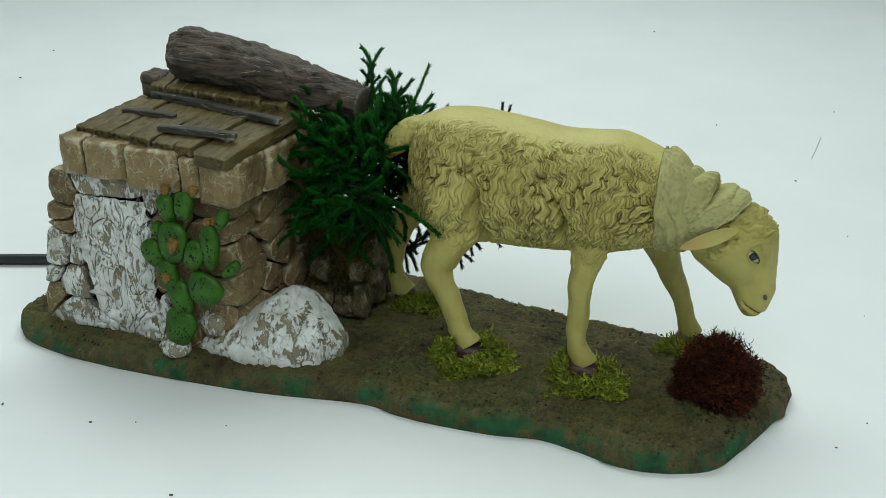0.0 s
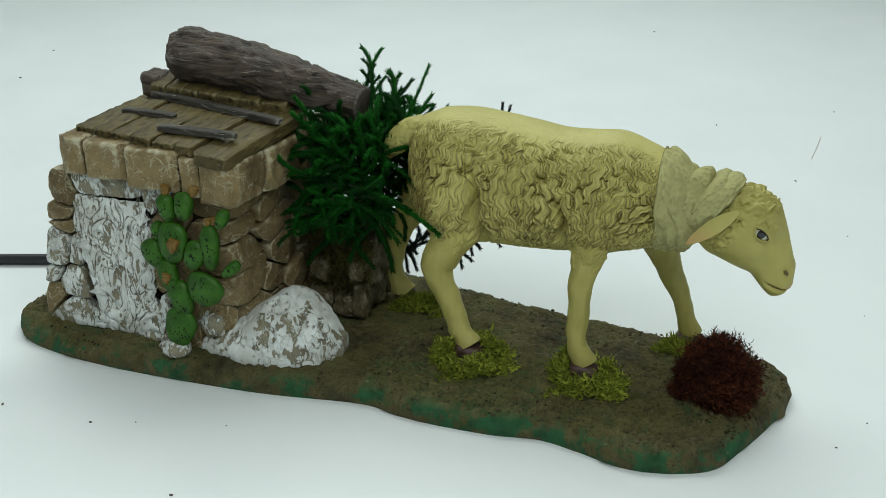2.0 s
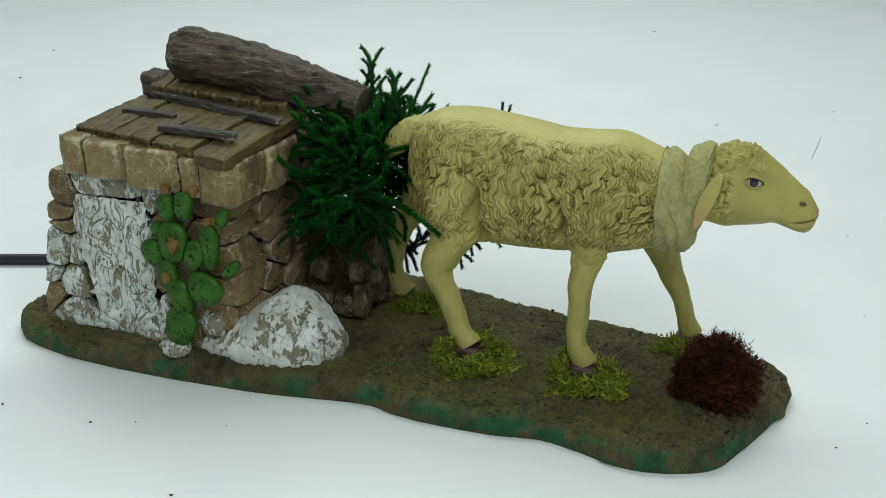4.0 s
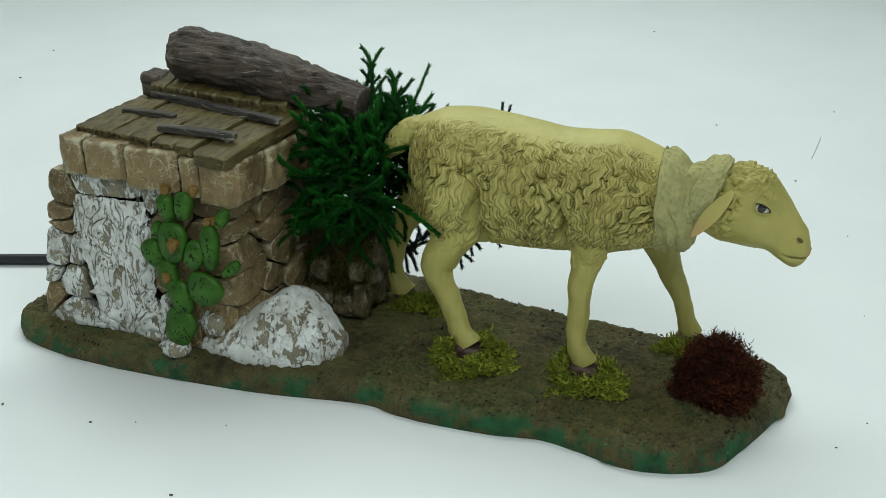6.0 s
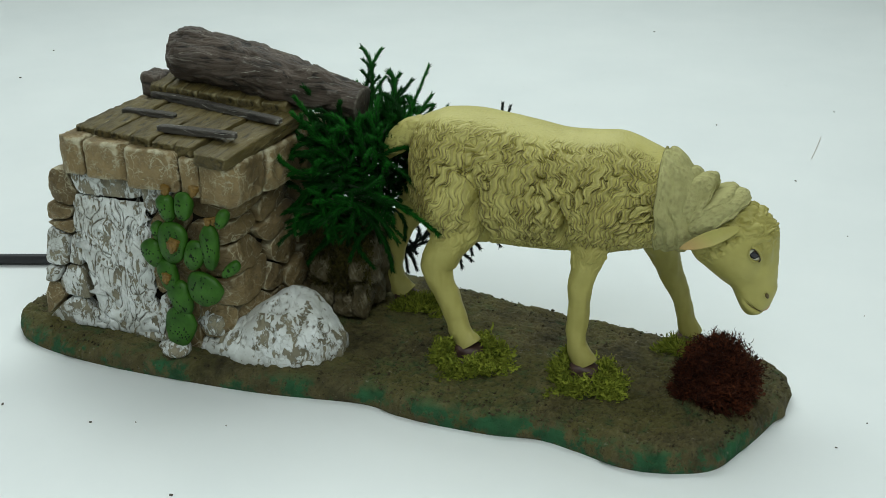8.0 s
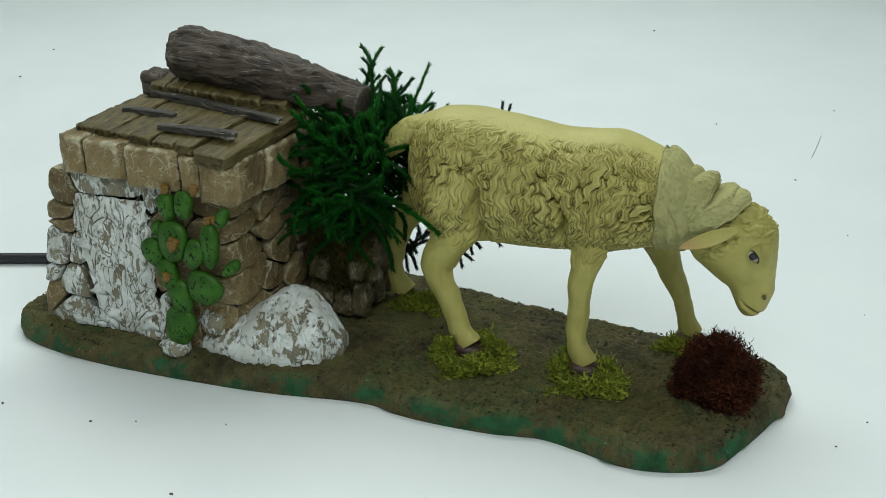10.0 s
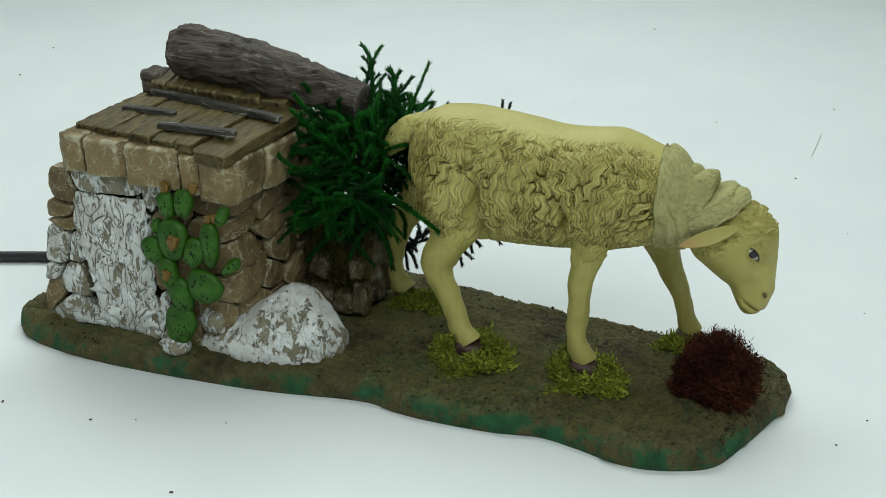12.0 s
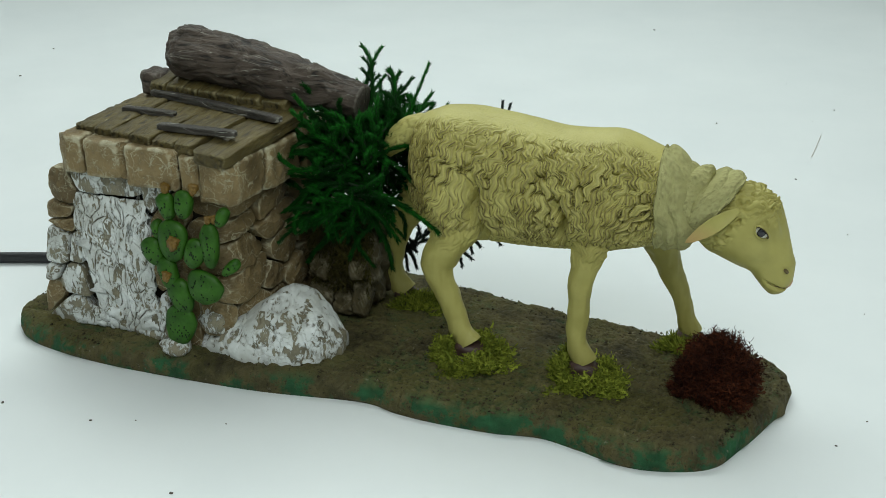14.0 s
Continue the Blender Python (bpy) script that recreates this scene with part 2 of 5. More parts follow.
def spline(points, n, closed=False):
    """n points on a Catmull-Rom curve through points."""
    p = np.array(points, float)
    k = len(p)
    out = []
    for u in np.linspace(0, k if closed else k - 1, n, endpoint=not closed):
        i = min(int(u), k - 1 if closed else k - 2)
        f = u - i
        a, b, c, d = (p[j % k] if closed else p[min(max(j, 0), k - 1)] for j in (i - 1, i, i + 1, i + 2))
        out.append(0.5 * (2 * b + (c - a) * f + (2 * a - 5 * b + 4 * c - d) * f * f + (3 * b - a - 3 * c + d) * f ** 3))
    return np.array(out)


def ring_faces(rows, cols, caps=True):
    f = []
    for i in range(rows - 1):
        for j in range(cols):
            k = (j + 1) % cols
            f.append((i * cols + j, i * cols + k, (i + 1) * cols + k, (i + 1) * cols + j))
    if caps:
        f.append(tuple(range(cols))[::-1])
        f.append(tuple(range((rows - 1) * cols, rows * cols)))
    return f


def tube(points, radii, sides=12, flat=1.0, rough=0.0, scale=200, seed=0):
    """Verts and faces of a round limb along a curve, with uneven skin."""
    p = np.array(points)
    v = []
    side = Vector((0, 1, 0))
    for i in range(len(p)):
        t = Vector(p[min(i + 1, len(p) - 1)] - p[max(i - 1, 0)]).normalized()
        a = (side - t * side.dot(t)).normalized()
        b = t.cross(a)
        for j in range(sides):
            w = 2 * math.pi * j / sides
            d = a * math.cos(w) * flat + b * math.sin(w)
            q = Vector(p[i]) + d * radii[i]
            if rough:
                q += d * rough * noise.noise(q * scale + Vector((seed, 0, 0)))
            v.append(q)
    return v, ring_faces(len(p), sides)


def lump(w, d, h, n=8, power=5.0, rough=0.08, scale=2.2, seed=0, flat_bottom=False):
    """Verts and faces of a rounded, uneven block of that size round its middle."""
    bm = bmesh.new()
    bmesh.ops.create_cube(bm, size=2)
    bmesh.ops.subdivide_edges(bm, edges=bm.edges[:], cuts=n, use_grid_fill=True)
    off = Vector((seed * 7.3, seed * 3.1, seed * 1.7))
    out = []
    m = min(w, d, h)
    for v in bm.verts:
        c = v.co
        k = (abs(c.x) ** power + abs(c.y) ** power + abs(c.z) ** power) ** (1 / power)
        q = c / k
        r = Vector((q.x * w / 2, q.y * d / 2, q.z * h / 2))
        e = r / m * scale + off
        s = noise.noise(e) + 0.5 * noise.noise(e * 2.3) + 0.35 * noise.noise(e * 5.1) - 0.35 * abs(noise.noise(e * 3.7 + off))
        r += q.normalized() * s * rough * m
        if flat_bottom and r.z < -h * 0.42:
            r.z = -h * 0.42
        out.append(r)
    faces = [tuple(v.index for v in f.verts) for f in bm.faces]
    bm.free()
    return out, faces


def joined(lists):
    v, f = [], []
    for a, b in lists:
        k = len(v)
        v.extend(a)
        f.extend(tuple(i + k for i in q) for q in b)
    return v, f


# ---- the light tent: white floor sheet, walls and roof ----
def tent():
    def slab(name, x0, x1, y0, y1, z0, z1, label, category, cover="sheet"):
        me = mesh(name, [(x, y, z) for z in (z0, z1) for y in (y0, y1) for x in (x0, x1)],
                  [(0, 1, 3, 2), (4, 6, 7, 5), (0, 4, 5, 1), (2, 3, 7, 6), (0, 2, 6, 4), (1, 5, 7, 3)], M[cover])
        me.polygons.foreach_set("use_smooth", [False] * 6)
        tagged(new(name, me), label, category, kind="structure")
    slab("ground", -1.6, 1.6, -1.3, 1.9, -0.03, 0.0, "white table sheet, faintly dusty and scuffed", "table sheet")
    slab("wall_north", -1.6, 1.6, 1.9, 1.93, -0.03, 1.4, "plain white back wall of the light tent", "wall")
    slab("wall_south", -1.6, 1.6, -1.33, -1.3, -0.03, 1.4, "plain white front wall of the light tent", "wall")
    slab("wall_west", -1.63, -1.6, -1.33, 1.93, -0.03, 1.4, "plain white side wall of the light tent", "wall")
    slab("wall_east", 1.6, 1.63, -1.33, 1.93, -0.03, 1.4, "plain white side wall of the light tent", "wall")
    slab("ceiling", -1.63, 1.63, -1.33, 1.93, 1.4, 1.43, "plain grey ceiling over the table", "ceiling", "dark_wall")


tent()


# ---- the earth base ----
OUTLINE = [(-0.2035, -0.028), (-0.190, -0.040), (-0.165, -0.046), (-0.132, -0.0485), (-0.089, -0.0475), (-0.047, -0.0445), (0.0, -0.037),
           (0.020, -0.0405), (0.040, -0.0418), (0.067, -0.0408), (0.088, -0.0372), (0.107, -0.0405), (0.128, -0.0455), (0.147, -0.043),
           (0.165, -0.034), (0.175, -0.0155), (0.184, 0.006), (0.192, 0.034), (0.177, 0.056), (0.137, 0.062), (0.102, 0.067), (0.073, 0.071),
           (0.030, 0.077), (0.004, 0.083), (-0.04, 0.090), (-0.10, 0.088), (-0.16, 0.070), (-0.195, 0.030), (-0.206, -0.002)]
TOP = 0.0115


def earth_base():
    n = 760
    edge = spline(OUTLINE, n, True)
    rings = [(0.0, 0.0), (-0.0010, 0.0022), (-0.0008, 0.0055), (0.0004, 0.0082), (0.0024, 0.0100), (0.0050, 0.0110)]
    v = []
    heart = np.stack([np.clip(edge[:, 0], -0.165, 0.150), np.full(n, 0.020)], 1)
    d = heart - edge
    length = np.linalg.norm(d, axis=1, keepdims=True)
    unit = d / length
    for inset, z in rings:
        v += [Vector((*p, z)) for p in edge + unit * inset]
    for k in range(1, 71):
        f = k / 70
        p = edge + unit * (0.0050 + (length - 0.0050) * f)
        v += [Vector((*q, TOP)) for q in p]
    for i, q in enumerate(v):
        if q.z > 0.001:
            s = noise.noise(q * 70) * 0.0014 + noise.noise(q * 190) * 0.0014 + noise.noise(q * 480) * 0.0012 - abs(noise.noise(Vector((q.x * 130, q.y * 320, 0)))) * 0.0012 - abs(noise.noise(q * 650)) * 0.0010 + 0.0004
            if q.z < 0.0108:
                q += Vector((noise.noise(q * 130 + Vector((9, 0, 0))), noise.noise(q * 130 + Vector((0, 9, 0))), 0)) * 0.0022 + Vector((noise.noise(q * 420), noise.noise(q * 420 + Vector((0, 9, 0))), 0)) * 0.0009
            q.z += s * min(1, q.z / 0.008)
    low = len(rings) - 1
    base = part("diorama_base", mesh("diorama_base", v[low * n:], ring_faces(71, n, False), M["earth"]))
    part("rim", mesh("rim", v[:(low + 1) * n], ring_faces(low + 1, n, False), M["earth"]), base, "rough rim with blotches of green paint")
    tagged(base, "dark brown earth base with green-painted uneven rim", "base")


def grit():
    """Crumbs of soil stuck on the base."""
    rng = random.Random(17)
    edge = spline(OUTLINE, 400, True)
    bits = []
    for k in range(7000):
        p = edge[rng.randrange(400)]
        f = 0.03 + 0.95 * rng.random() ** 1.3
        x, y = p[0] + (max(-0.165, min(0.15, p[0])) - p[0]) * f, p[1] + (0.02 - p[1]) * f
        r = 0.00025 + 0.0010 * rng.random() ** 4
        d = [Vector((rng.uniform(0.6, 1.3), 0, 0)), Vector((0, rng.uniform(0.6, 1.3), 0)), Vector((0, 0, rng.uniform(0.5, 1.0)))]
        z = TOP - (0.0016 if f < 0.06 else 0.0004)
        v = [Vector((x, y, z)) + q * r * sgn for q in d for sgn in (1, -1)]
        bits.append((v, [(0, 2, 4), (2, 1, 4), (1, 3, 4), (3, 0, 4), (2, 0, 5), (1, 2, 5), (3, 1, 5), (0, 3, 5)]))
    ob = part("grit", mesh("grit", *joined(bits), M["grit"]))
    tagged(ob, "brown soil crumbs stuck on the earth base", "grit", kind="stuff")


earth_base()
grit()


# ---- the stone hut ----
def curly(v, f, p, d, length, width, rng, steps=4, curl=0.75, floor=0.0004):
    """One crinkled flat strand."""
    side = d.orthogonal().normalized() * width
    k = len(v)
    for i in range(steps):
        w = 1 - 0.8 * i / (steps - 1)
        v += [p + side * w, p - side * w]
        d = (d + Vector((rng.uniform(-1, 1), rng.uniform(-1, 1), rng.uniform(-0.7, 0.8))) * curl).normalized()
        p = p + d * length / (steps - 1)
        p.z = max(p.z, floor)
        side = (side + Vector((rng.uniform(-1, 1), rng.uniform(-1, 1), rng.uniform(-1, 1))) * width * 0.4).normalized() * width
    f += [(k + 2 * i, k + 2 * i + 1, k + 2 * i + 3, k + 2 * i + 2) for i in range(steps - 1)]


def block(name, parent, x, y, z, w, d, h, material, tilt=0, turn=0, lean=0, power=5.0, rough=0.07, n=9, label="", chips=0, keep=0.80):
    """One stone or plank: a rounded uneven block at its middle."""
    v, f = lump(w, d, h, n, power, rough, 2.2, (x * 91 + z * 57 + y * 33) * 10)
    # chisel flat facets off it
    rng = random.Random(int((x * 7 + y * 13 + z * 29) * 1e5))
    for _ in range(chips):
        c = Vector((rng.uniform(-1, 1) / w, rng.uniform(-1, 1) / d, rng.uniform(-1, 1) / h)).normalized()
        far = max(q.dot(c) for q in v) * rng.uniform(keep, 0.97)
        v = [q - c * max(0, q.dot(c) - far) * 0.92 for q in v]
    return part(name, mesh(name, v, f, M[material]), parent, label, pose(x, y, z, lean, tilt, turn))


def clipped(poly, n, c):
    """The part of a convex outline where p.n <= c."""
    out = []
    for i, p in enumerate(poly):
        q = poly[(i + 1) % len(poly)]
        dp, dq = p @ n - c, q @ n - c
        if dp <= 0:
            out.append(p)
        if dp * dq < 0:
            out.append(p + (q - p) * (dp / (dp - dq)))
    return out


def fitted_cells(stones, bounds, gap):
    """Outlines of stones that share their joints: each grows from its own size until it meets its neighbours."""
    x0, x1, z0, z1 = bounds
    cells = []
    for i, (x, z, w, h, tilt) in enumerate(stones):
        ca, sa = math.cos(radians(tilt)), -math.sin(radians(tilt))
        turn = np.array([[ca, -sa], [sa, ca]])
        c = np.array([x, z])
        poly = [c + turn @ np.array([u * w * 0.85, v * h * 0.85]) for u, v in ((-1, -1), (1, -1), (1, 1), (-1, 1))]
        for n, lim in (((1, 0), x1), ((-1, 0), -x0), ((0, 1), z1), ((0, -1), -z0)):
            poly = clipped(poly, np.array(n, float), lim)
        for j, (ox, oz, ow, oh, ot) in enumerate(stones):
            if j == i:
                continue
            d = np.array([ox, oz]) - c
            t = radians(-(tilt + ot) / 2)
            side, up = np.array([math.cos(t), math.sin(t)]), np.array([-math.sin(t), math.cos(t)])
            n = side * (d @ side) / (w + ow) ** 2 + up * (d @ up) / (h + oh) ** 2
            n /= np.linalg.norm(n)
            mine = math.hypot((n @ side) * w, (n @ up) * h)
            theirs = math.hypot((n @ side) * ow, (n @ up) * oh)
            poly = clipped(poly, n, c @ n + (d @ n) * mine / (mine + theirs) - gap)
            if len(poly) < 3:
                break
        cells.append(poly)
    return cells


def wall_at(s, z, out):
    """A point of the hut's wall: s along the front, round the corner and along the end wall."""
    if s < 0.086:
        x, y, nx, ny = -0.165 + s, -0.0290, 0.0, -1.0
    elif s < 0.100:
        a = (s - 0.086) / 0.014 * radians(83)
        x, y, nx, ny = -0.079 + 0.0095 * math.sin(a), -0.0195 - 0.0095 * math.cos(a), math.sin(a), -math.cos(a)
    else:
        nx, ny = math.cos(radians(7)), -math.sin(radians(7))
        x, y = -0.0696 - ny * (s - 0.100), -0.0207 + nx * (s - 0.100)
    flare = (0.100 - z) * 0.16 * max(0, 1 - s / 0.05)
    foot = 0.0015 * (0.1 - z) / 0.09
    return Vector((x - flare + nx * (out + foot), y + ny * (out + foot), z))


def fitted_stone(poly, seed):
    """One wall stone inside its outline: worn corners, a rounded rim and a chiselled face."""
    p = [np.array(q) for q in poly]
    for cut in (0.13, 0.22):
        p = [v for i, q in enumerate(p) for v in (q * (1 - cut) + p[(i + 1) % len(p)] * cut, q * cut + p[(i + 1) % len(p)] * (1 - cut))]
    loop = np.array(p + [p[0]])
    dist = np.concatenate([[0], np.cumsum(np.linalg.norm(np.diff(loop, axis=0), axis=1))])
    n = 84
    at = np.linspace(0, dist[-1], n, endpoint=False)
    rim = np.stack([np.interp(at, dist, loop[:, 0]), np.interp(at, dist, loop[:, 1])], 1)
    c = rim.mean(0)
    reach = float(np.min(np.linalg.norm(rim - c, axis=1)))
    rng = random.Random(seed)
    planes = [(np.array([math.cos(a), math.sin(a)]) * rng.uniform(0.10, 0.40), rng.uniform(0.0018, 0.0030)) for a in (rng.uniform(0, 6.28) for _ in range(4))]
    proud = rng.uniform(0.0022, 0.0038)
    v = []
    rings = [(0.0, -0.0060), (0.0, 0.0004), (0.0001, 0.0012), (0.0004, 0.0018), (0.0010, 0.0022), (0.0020, 0.0024)] + [(None, k / 12) for k in range(1, 12)]
    for inset, h in rings:
        for q in rim:
            d = c - q
            far = np.linalg.norm(d)
            e = (min(inset, reach * 0.6) if inset is not None else min(0.0020, reach * 0.6) + (far - min(0.0020, reach * 0.6)) * h) / far
            w = q + d * e
            base = h if inset is not None else 0.0024 + 0.0006 * h
            k = Vector((w[0] * 300 + seed, w[1] * 300, seed * 1.7))
            if base > 0:
                base = min(base, *(b - float((w - c) @ a) + 0.0006 for a, b in planes)) * proud / 0.0026
                base += noise.noise(k * 0.6) * 0.0006 + noise.noise(k * 1.7) * 0.00035 - abs(noise.noise(k * 2.9)) * 0.0004
                w = w + np.array([noise.noise(k * 0.8), noise.noise(k * 0.8 + Vector((7, 0, 0)))]) * 0.0005
            v.append(wall_at(w[0], w[1], base))
    f = ring_faces(len(rings), n, False)
    f.append(tuple(range((len(rings) - 1) * n, len(rings) * n)))
    return v, f


def hewn(w, d, h, seed):
    """A hewn block of that size: flat faces, crisp worn edges, knocked corners."""
    bm = bmesh.new()
    bmesh.ops.create_cube(bm, size=1)
    bmesh.ops.scale(bm, vec=(w, d, h), verts=bm.verts[:])
    bmesh.ops.bevel(bm, geom=bm.edges[:], offset=0.0018, segments=3, profile=0.6, affect="EDGES")
    rng = random.Random(seed)
    for _ in range(7):
        n = Vector((rng.choice((-1, 1)) * rng.uniform(0.5, 1), rng.choice((-1, 1)) * rng.uniform(0.5, 1), rng.choice((-1, 1, 0.1)) * rng.uniform(0.4, 1))).normalized()
        far = max(q.co.dot(n) for q in bm.verts) - rng.uniform(0.0006, 0.0022)
        cut = bmesh.ops.bisect_plane(bm, geom=bm.verts[:] + bm.edges[:] + bm.faces[:], plane_co=n * far, plane_no=n, clear_outer=True)
        edge = [e for e in cut["geom_cut"] if isinstance(e, bmesh.types.BMEdge)]
        bmesh.ops.holes_fill(bm, edges=edge, sides=40)
    for _ in range(5):
        long = [e for e in bm.edges if e.calc_length() > 0.0016]
        bmesh.ops.subdivide_edges(bm, edges=long, cuts=1, use_grid_fill=True)
        bmesh.ops.triangulate(bm, faces=[q for q in bm.faces if len(q.verts) > 4])
    bmesh.ops.triangulate(bm, faces=bm.faces[:])
    bm.normal_update()
    o = Vector((seed * 0.37, seed * 0.11, seed * 0.23))
    new_co = []
    for q in bm.verts:
        e = q.co * 110 + o
        k = noise.noise(e) * 0.0008 + noise.noise(e * 2.3) * 0.0005 - abs(noise.noise(e * 3.9)) * 0.0005 + noise.noise(e * 8) * 0.0002
        new_co.append(q.co + q.normal * k)
    bm.verts.index_update()
    faces = [tuple(q.index for q in f.verts) for f in bm.faces]
    bm.free()
    return new_co, faces


def stone_hut():
    hut = empty("stone_hut", -0.115, 0.0, 0.011, "small model stone hut with plank roof and log", "hut")
    hut.location = (0, 0, 0)
    # the mortar core, wider at its foot
    v = [(-0.176, -0.0255, 0.009), (-0.080, -0.0255, 0.009), (-0.064, 0.05, 0.009), (-0.165, 0.05, 0.009),
         (-0.158, -0.0255, 0.100), (-0.076, -0.0255, 0.100), (-0.066, 0.048, 0.112), (-0.148, 0.048, 0.112)]
    bm = bmesh.new()
    bv = [bm.verts.new(p) for p in v]
    for q in [(3, 2, 1, 0), (4, 5, 6, 7), (0, 1, 5, 4), (1, 2, 6, 5), (2, 3, 7, 6), (3, 0, 4, 7)]:
        bm.faces.new([bv[i] for i in q])
    bmesh.ops.subdivide_edges(bm, edges=bm.edges[:], cuts=14, use_grid_fill=True)
    for q in bm.verts:
        q.co += Vector((noise.noise(q.co * 90), noise.noise(q.co * 90 + Vector((5, 0, 0))), 0)) * 0.002
    me = bpy.data.meshes.new("core")
    bm.to_mesh(me)
    bm.free()
    me.materials.append(M["core"])
    core = part("core", smoothed(me), hut, "dark mortar behind the stones")
    # stones fitted to each other round the front and the end wall: along, height, width, tall, tilt
    brown = [(0.0052, 0.0871, 0.0100, 0.0180, 0), (0.0032, 0.0732, 0.0085, 0.0090, 0), (0.0050, 0.0668, 0.0105, 0.0062, -8), (0.0010, 0.0250, 0.0105, 0.0160, 0),
             (0.0560, 0.0586, 0.0085, 0.0400, 0), (0.0680, 0.0800, 0.0130, 0.0220, 0), (0.0690, 0.0560, 0.0150, 0.0230, 0), (0.0690, 0.0300, 0.0150, 0.0240, 0),
             (0.0850, 0.0305, 0.0170, 0.0150, 0)]
    pale = [(0.0010, 0.0542, 0.0150, 0.0200, 0), (0.0005, 0.0381, 0.0092, 0.0096, 0), (0.0092, 0.0352, 0.0165, 0.0150, 0), (0.0086, 0.0200, 0.0170, 0.0112, -4),
            (0.0300, 0.0908, 0.0370, 0.0098, 6), (0.0540, 0.0880, 0.0088, 0.0105, 12), (0.0613, 0.0880, 0.0062, 0.0090, 0), (0.0125, 0.0530, 0.0074, 0.0113, 0),
            (0.0570, 0.0310, 0.0060, 0.0130, 0), (0.0460, 0.0150, 0.0210, 0.0090, 6)]
    end = [(0.0930, 0.0848, 0.0430, 0.0084, 0), (0.1290, 0.0795, 0.0290, 0.0110, -14), (0.0920, 0.0748, 0.0440, 0.0110, 0), (0.1285, 0.0680, 0.0340, 0.0130, -14),
           (0.1372, 0.0520, 0.0190, 0.0200, -20), (0.0980, 0.0590, 0.0460, 0.0180, -6), (0.1255, 0.0385, 0.0160, 0.0100, 0), (0.1425, 0.0325, 0.0170, 0.0200, 14),
           (0.0950, 0.0430, 0.0420, 0.0170, -10), (0.1270, 0.0230, 0.0200, 0.0150, 0), (0.1080, 0.0250, 0.0220, 0.0160, 0), (0.1570, 0.0780, 0.0200, 0.0160, 0),
           (0.1560, 0.0580, 0.0170, 0.0200, 0), (0.1600, 0.0380, 0.0160, 0.0180, 0), (0.1510, 0.0190, 0.0220, 0.0160, 0)]
    field = (0.0320, 0.0520, 0.0360, 0.0640, 0)          # where the plaster lies
    kinds = ["stone"] * len(brown) + ["grey_stone"] * len(pale) + ["stone"] * len(end) + [None]
    fitted = fitted_cells(brown + pale + end + [field], (-0.0035, 0.170, 0.0085, 0.0965), 0.00055)
    for k, (outline, kind) in enumerate(zip(fitted, kinds)):
        if kind:
            v, f = fitted_stone(outline, k)
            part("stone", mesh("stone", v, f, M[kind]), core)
    # the whitewash, a sheet of rough plaster
    nx, nz = 150, 220
    pv = []
    for i in range(nz):
        for j in range(nx):
            u, t = j / (nx - 1), i / (nz - 1)
            z = 0.0115 + 0.0735 * t
            left = -0.1515 - 0.0050 * t + 0.003 * math.sin(7 * t) - (0.003 if t < 0.15 else 0)
            right = -0.1112 - 0.0010 * t + 0.0022 * math.sin(11 * t + 1)
            x = left + (right - left) * u
            q = Vector((x, -0.0300, z))
            rim = min(u, 1 - u, t, 1 - t) * 9
            swell = 0.0026 * min(1, rim) ** 0.5
            e = Vector((x * 80 + 1.2 * noise.noise(Vector((x * 70, 1, z * 50))), 0, z * 34 + 0.5 * noise.noise(Vector((x * 120, 7, z * 120)))))
            near, _ = noise.voronoi(Vector((e.x * 1.7, 0.3, e.z * 1.7)))
            s = -abs(noise.noise(e)) * 0.0026 - abs(noise.noise(e * 2.3 + Vector((4, 0, 0)))) * 0.0014 + noise.noise(e * 0.6) * 0.0014 - 0.0011 * math.exp(-(near[1] - near[0]) * 8) - abs(noise.noise(e * 6.0)) * 0.0004 + 0.0012
            q.y = -0.0300 - swell - s - 0.002 * (1 - t)
            q.x += 0.0016 * noise.noise(Vector((x * 220, 3, z * 220))) * (1 if rim < 1 else 0)
            pv.append(q)
    pf = [(i * nx + j, i * nx + j + 1, (i + 1) * nx + j + 1, (i + 1) * nx + j) for i in range(nz - 1) for j in range(nx - 1)]
    sheet = mesh("plaster", pv, pf, M["plaster"])
    ob = part("plaster", sheet, core, "rough white plaster with brown hollows")
    thick = ob.modifiers.new("thick", "SOLIDIFY")
    thick.thickness, thick.offset = 0.005, -1
    # heavy cap stones round the roof, chiselled square
    for x0, x1, y0, y1, z0, z1, turn in [(-0.1588, -0.1428, -0.0365, -0.010, 0.0975, 0.1160, 0), (-0.1424, -0.1192, -0.0362, -0.012, 0.0968, 0.1156, 1), (-0.1188, -0.0902, -0.0366, -0.012, 0.0948, 0.1150, 0),
                                         (-0.0898, -0.0797, -0.0362, -0.012, 0.0940, 0.1128, 0), (-0.0793, -0.0588, -0.0368, -0.0085, 0.0915, 0.1125, -4), (-0.0690, -0.0550, -0.0080, 0.0215, 0.0900, 0.1122, -6),
                                         (-0.0670, -0.0510, 0.0222, 0.0500, 0.0900, 0.1140, -6), (-0.1582, -0.1450, -0.0095, 0.0130, 0.0985, 0.1165, 0), (-0.1560, -0.1420, 0.0132, 0.0400, 0.1000, 0.1185, -4)]:
        v, f = hewn(x1 - x0 - 0.0007, y1 - y0 - 0.0007, z1 - z0, int(abs(x0) * 1e4))
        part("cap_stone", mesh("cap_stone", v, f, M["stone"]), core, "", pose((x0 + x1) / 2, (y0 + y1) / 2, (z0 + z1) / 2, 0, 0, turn))
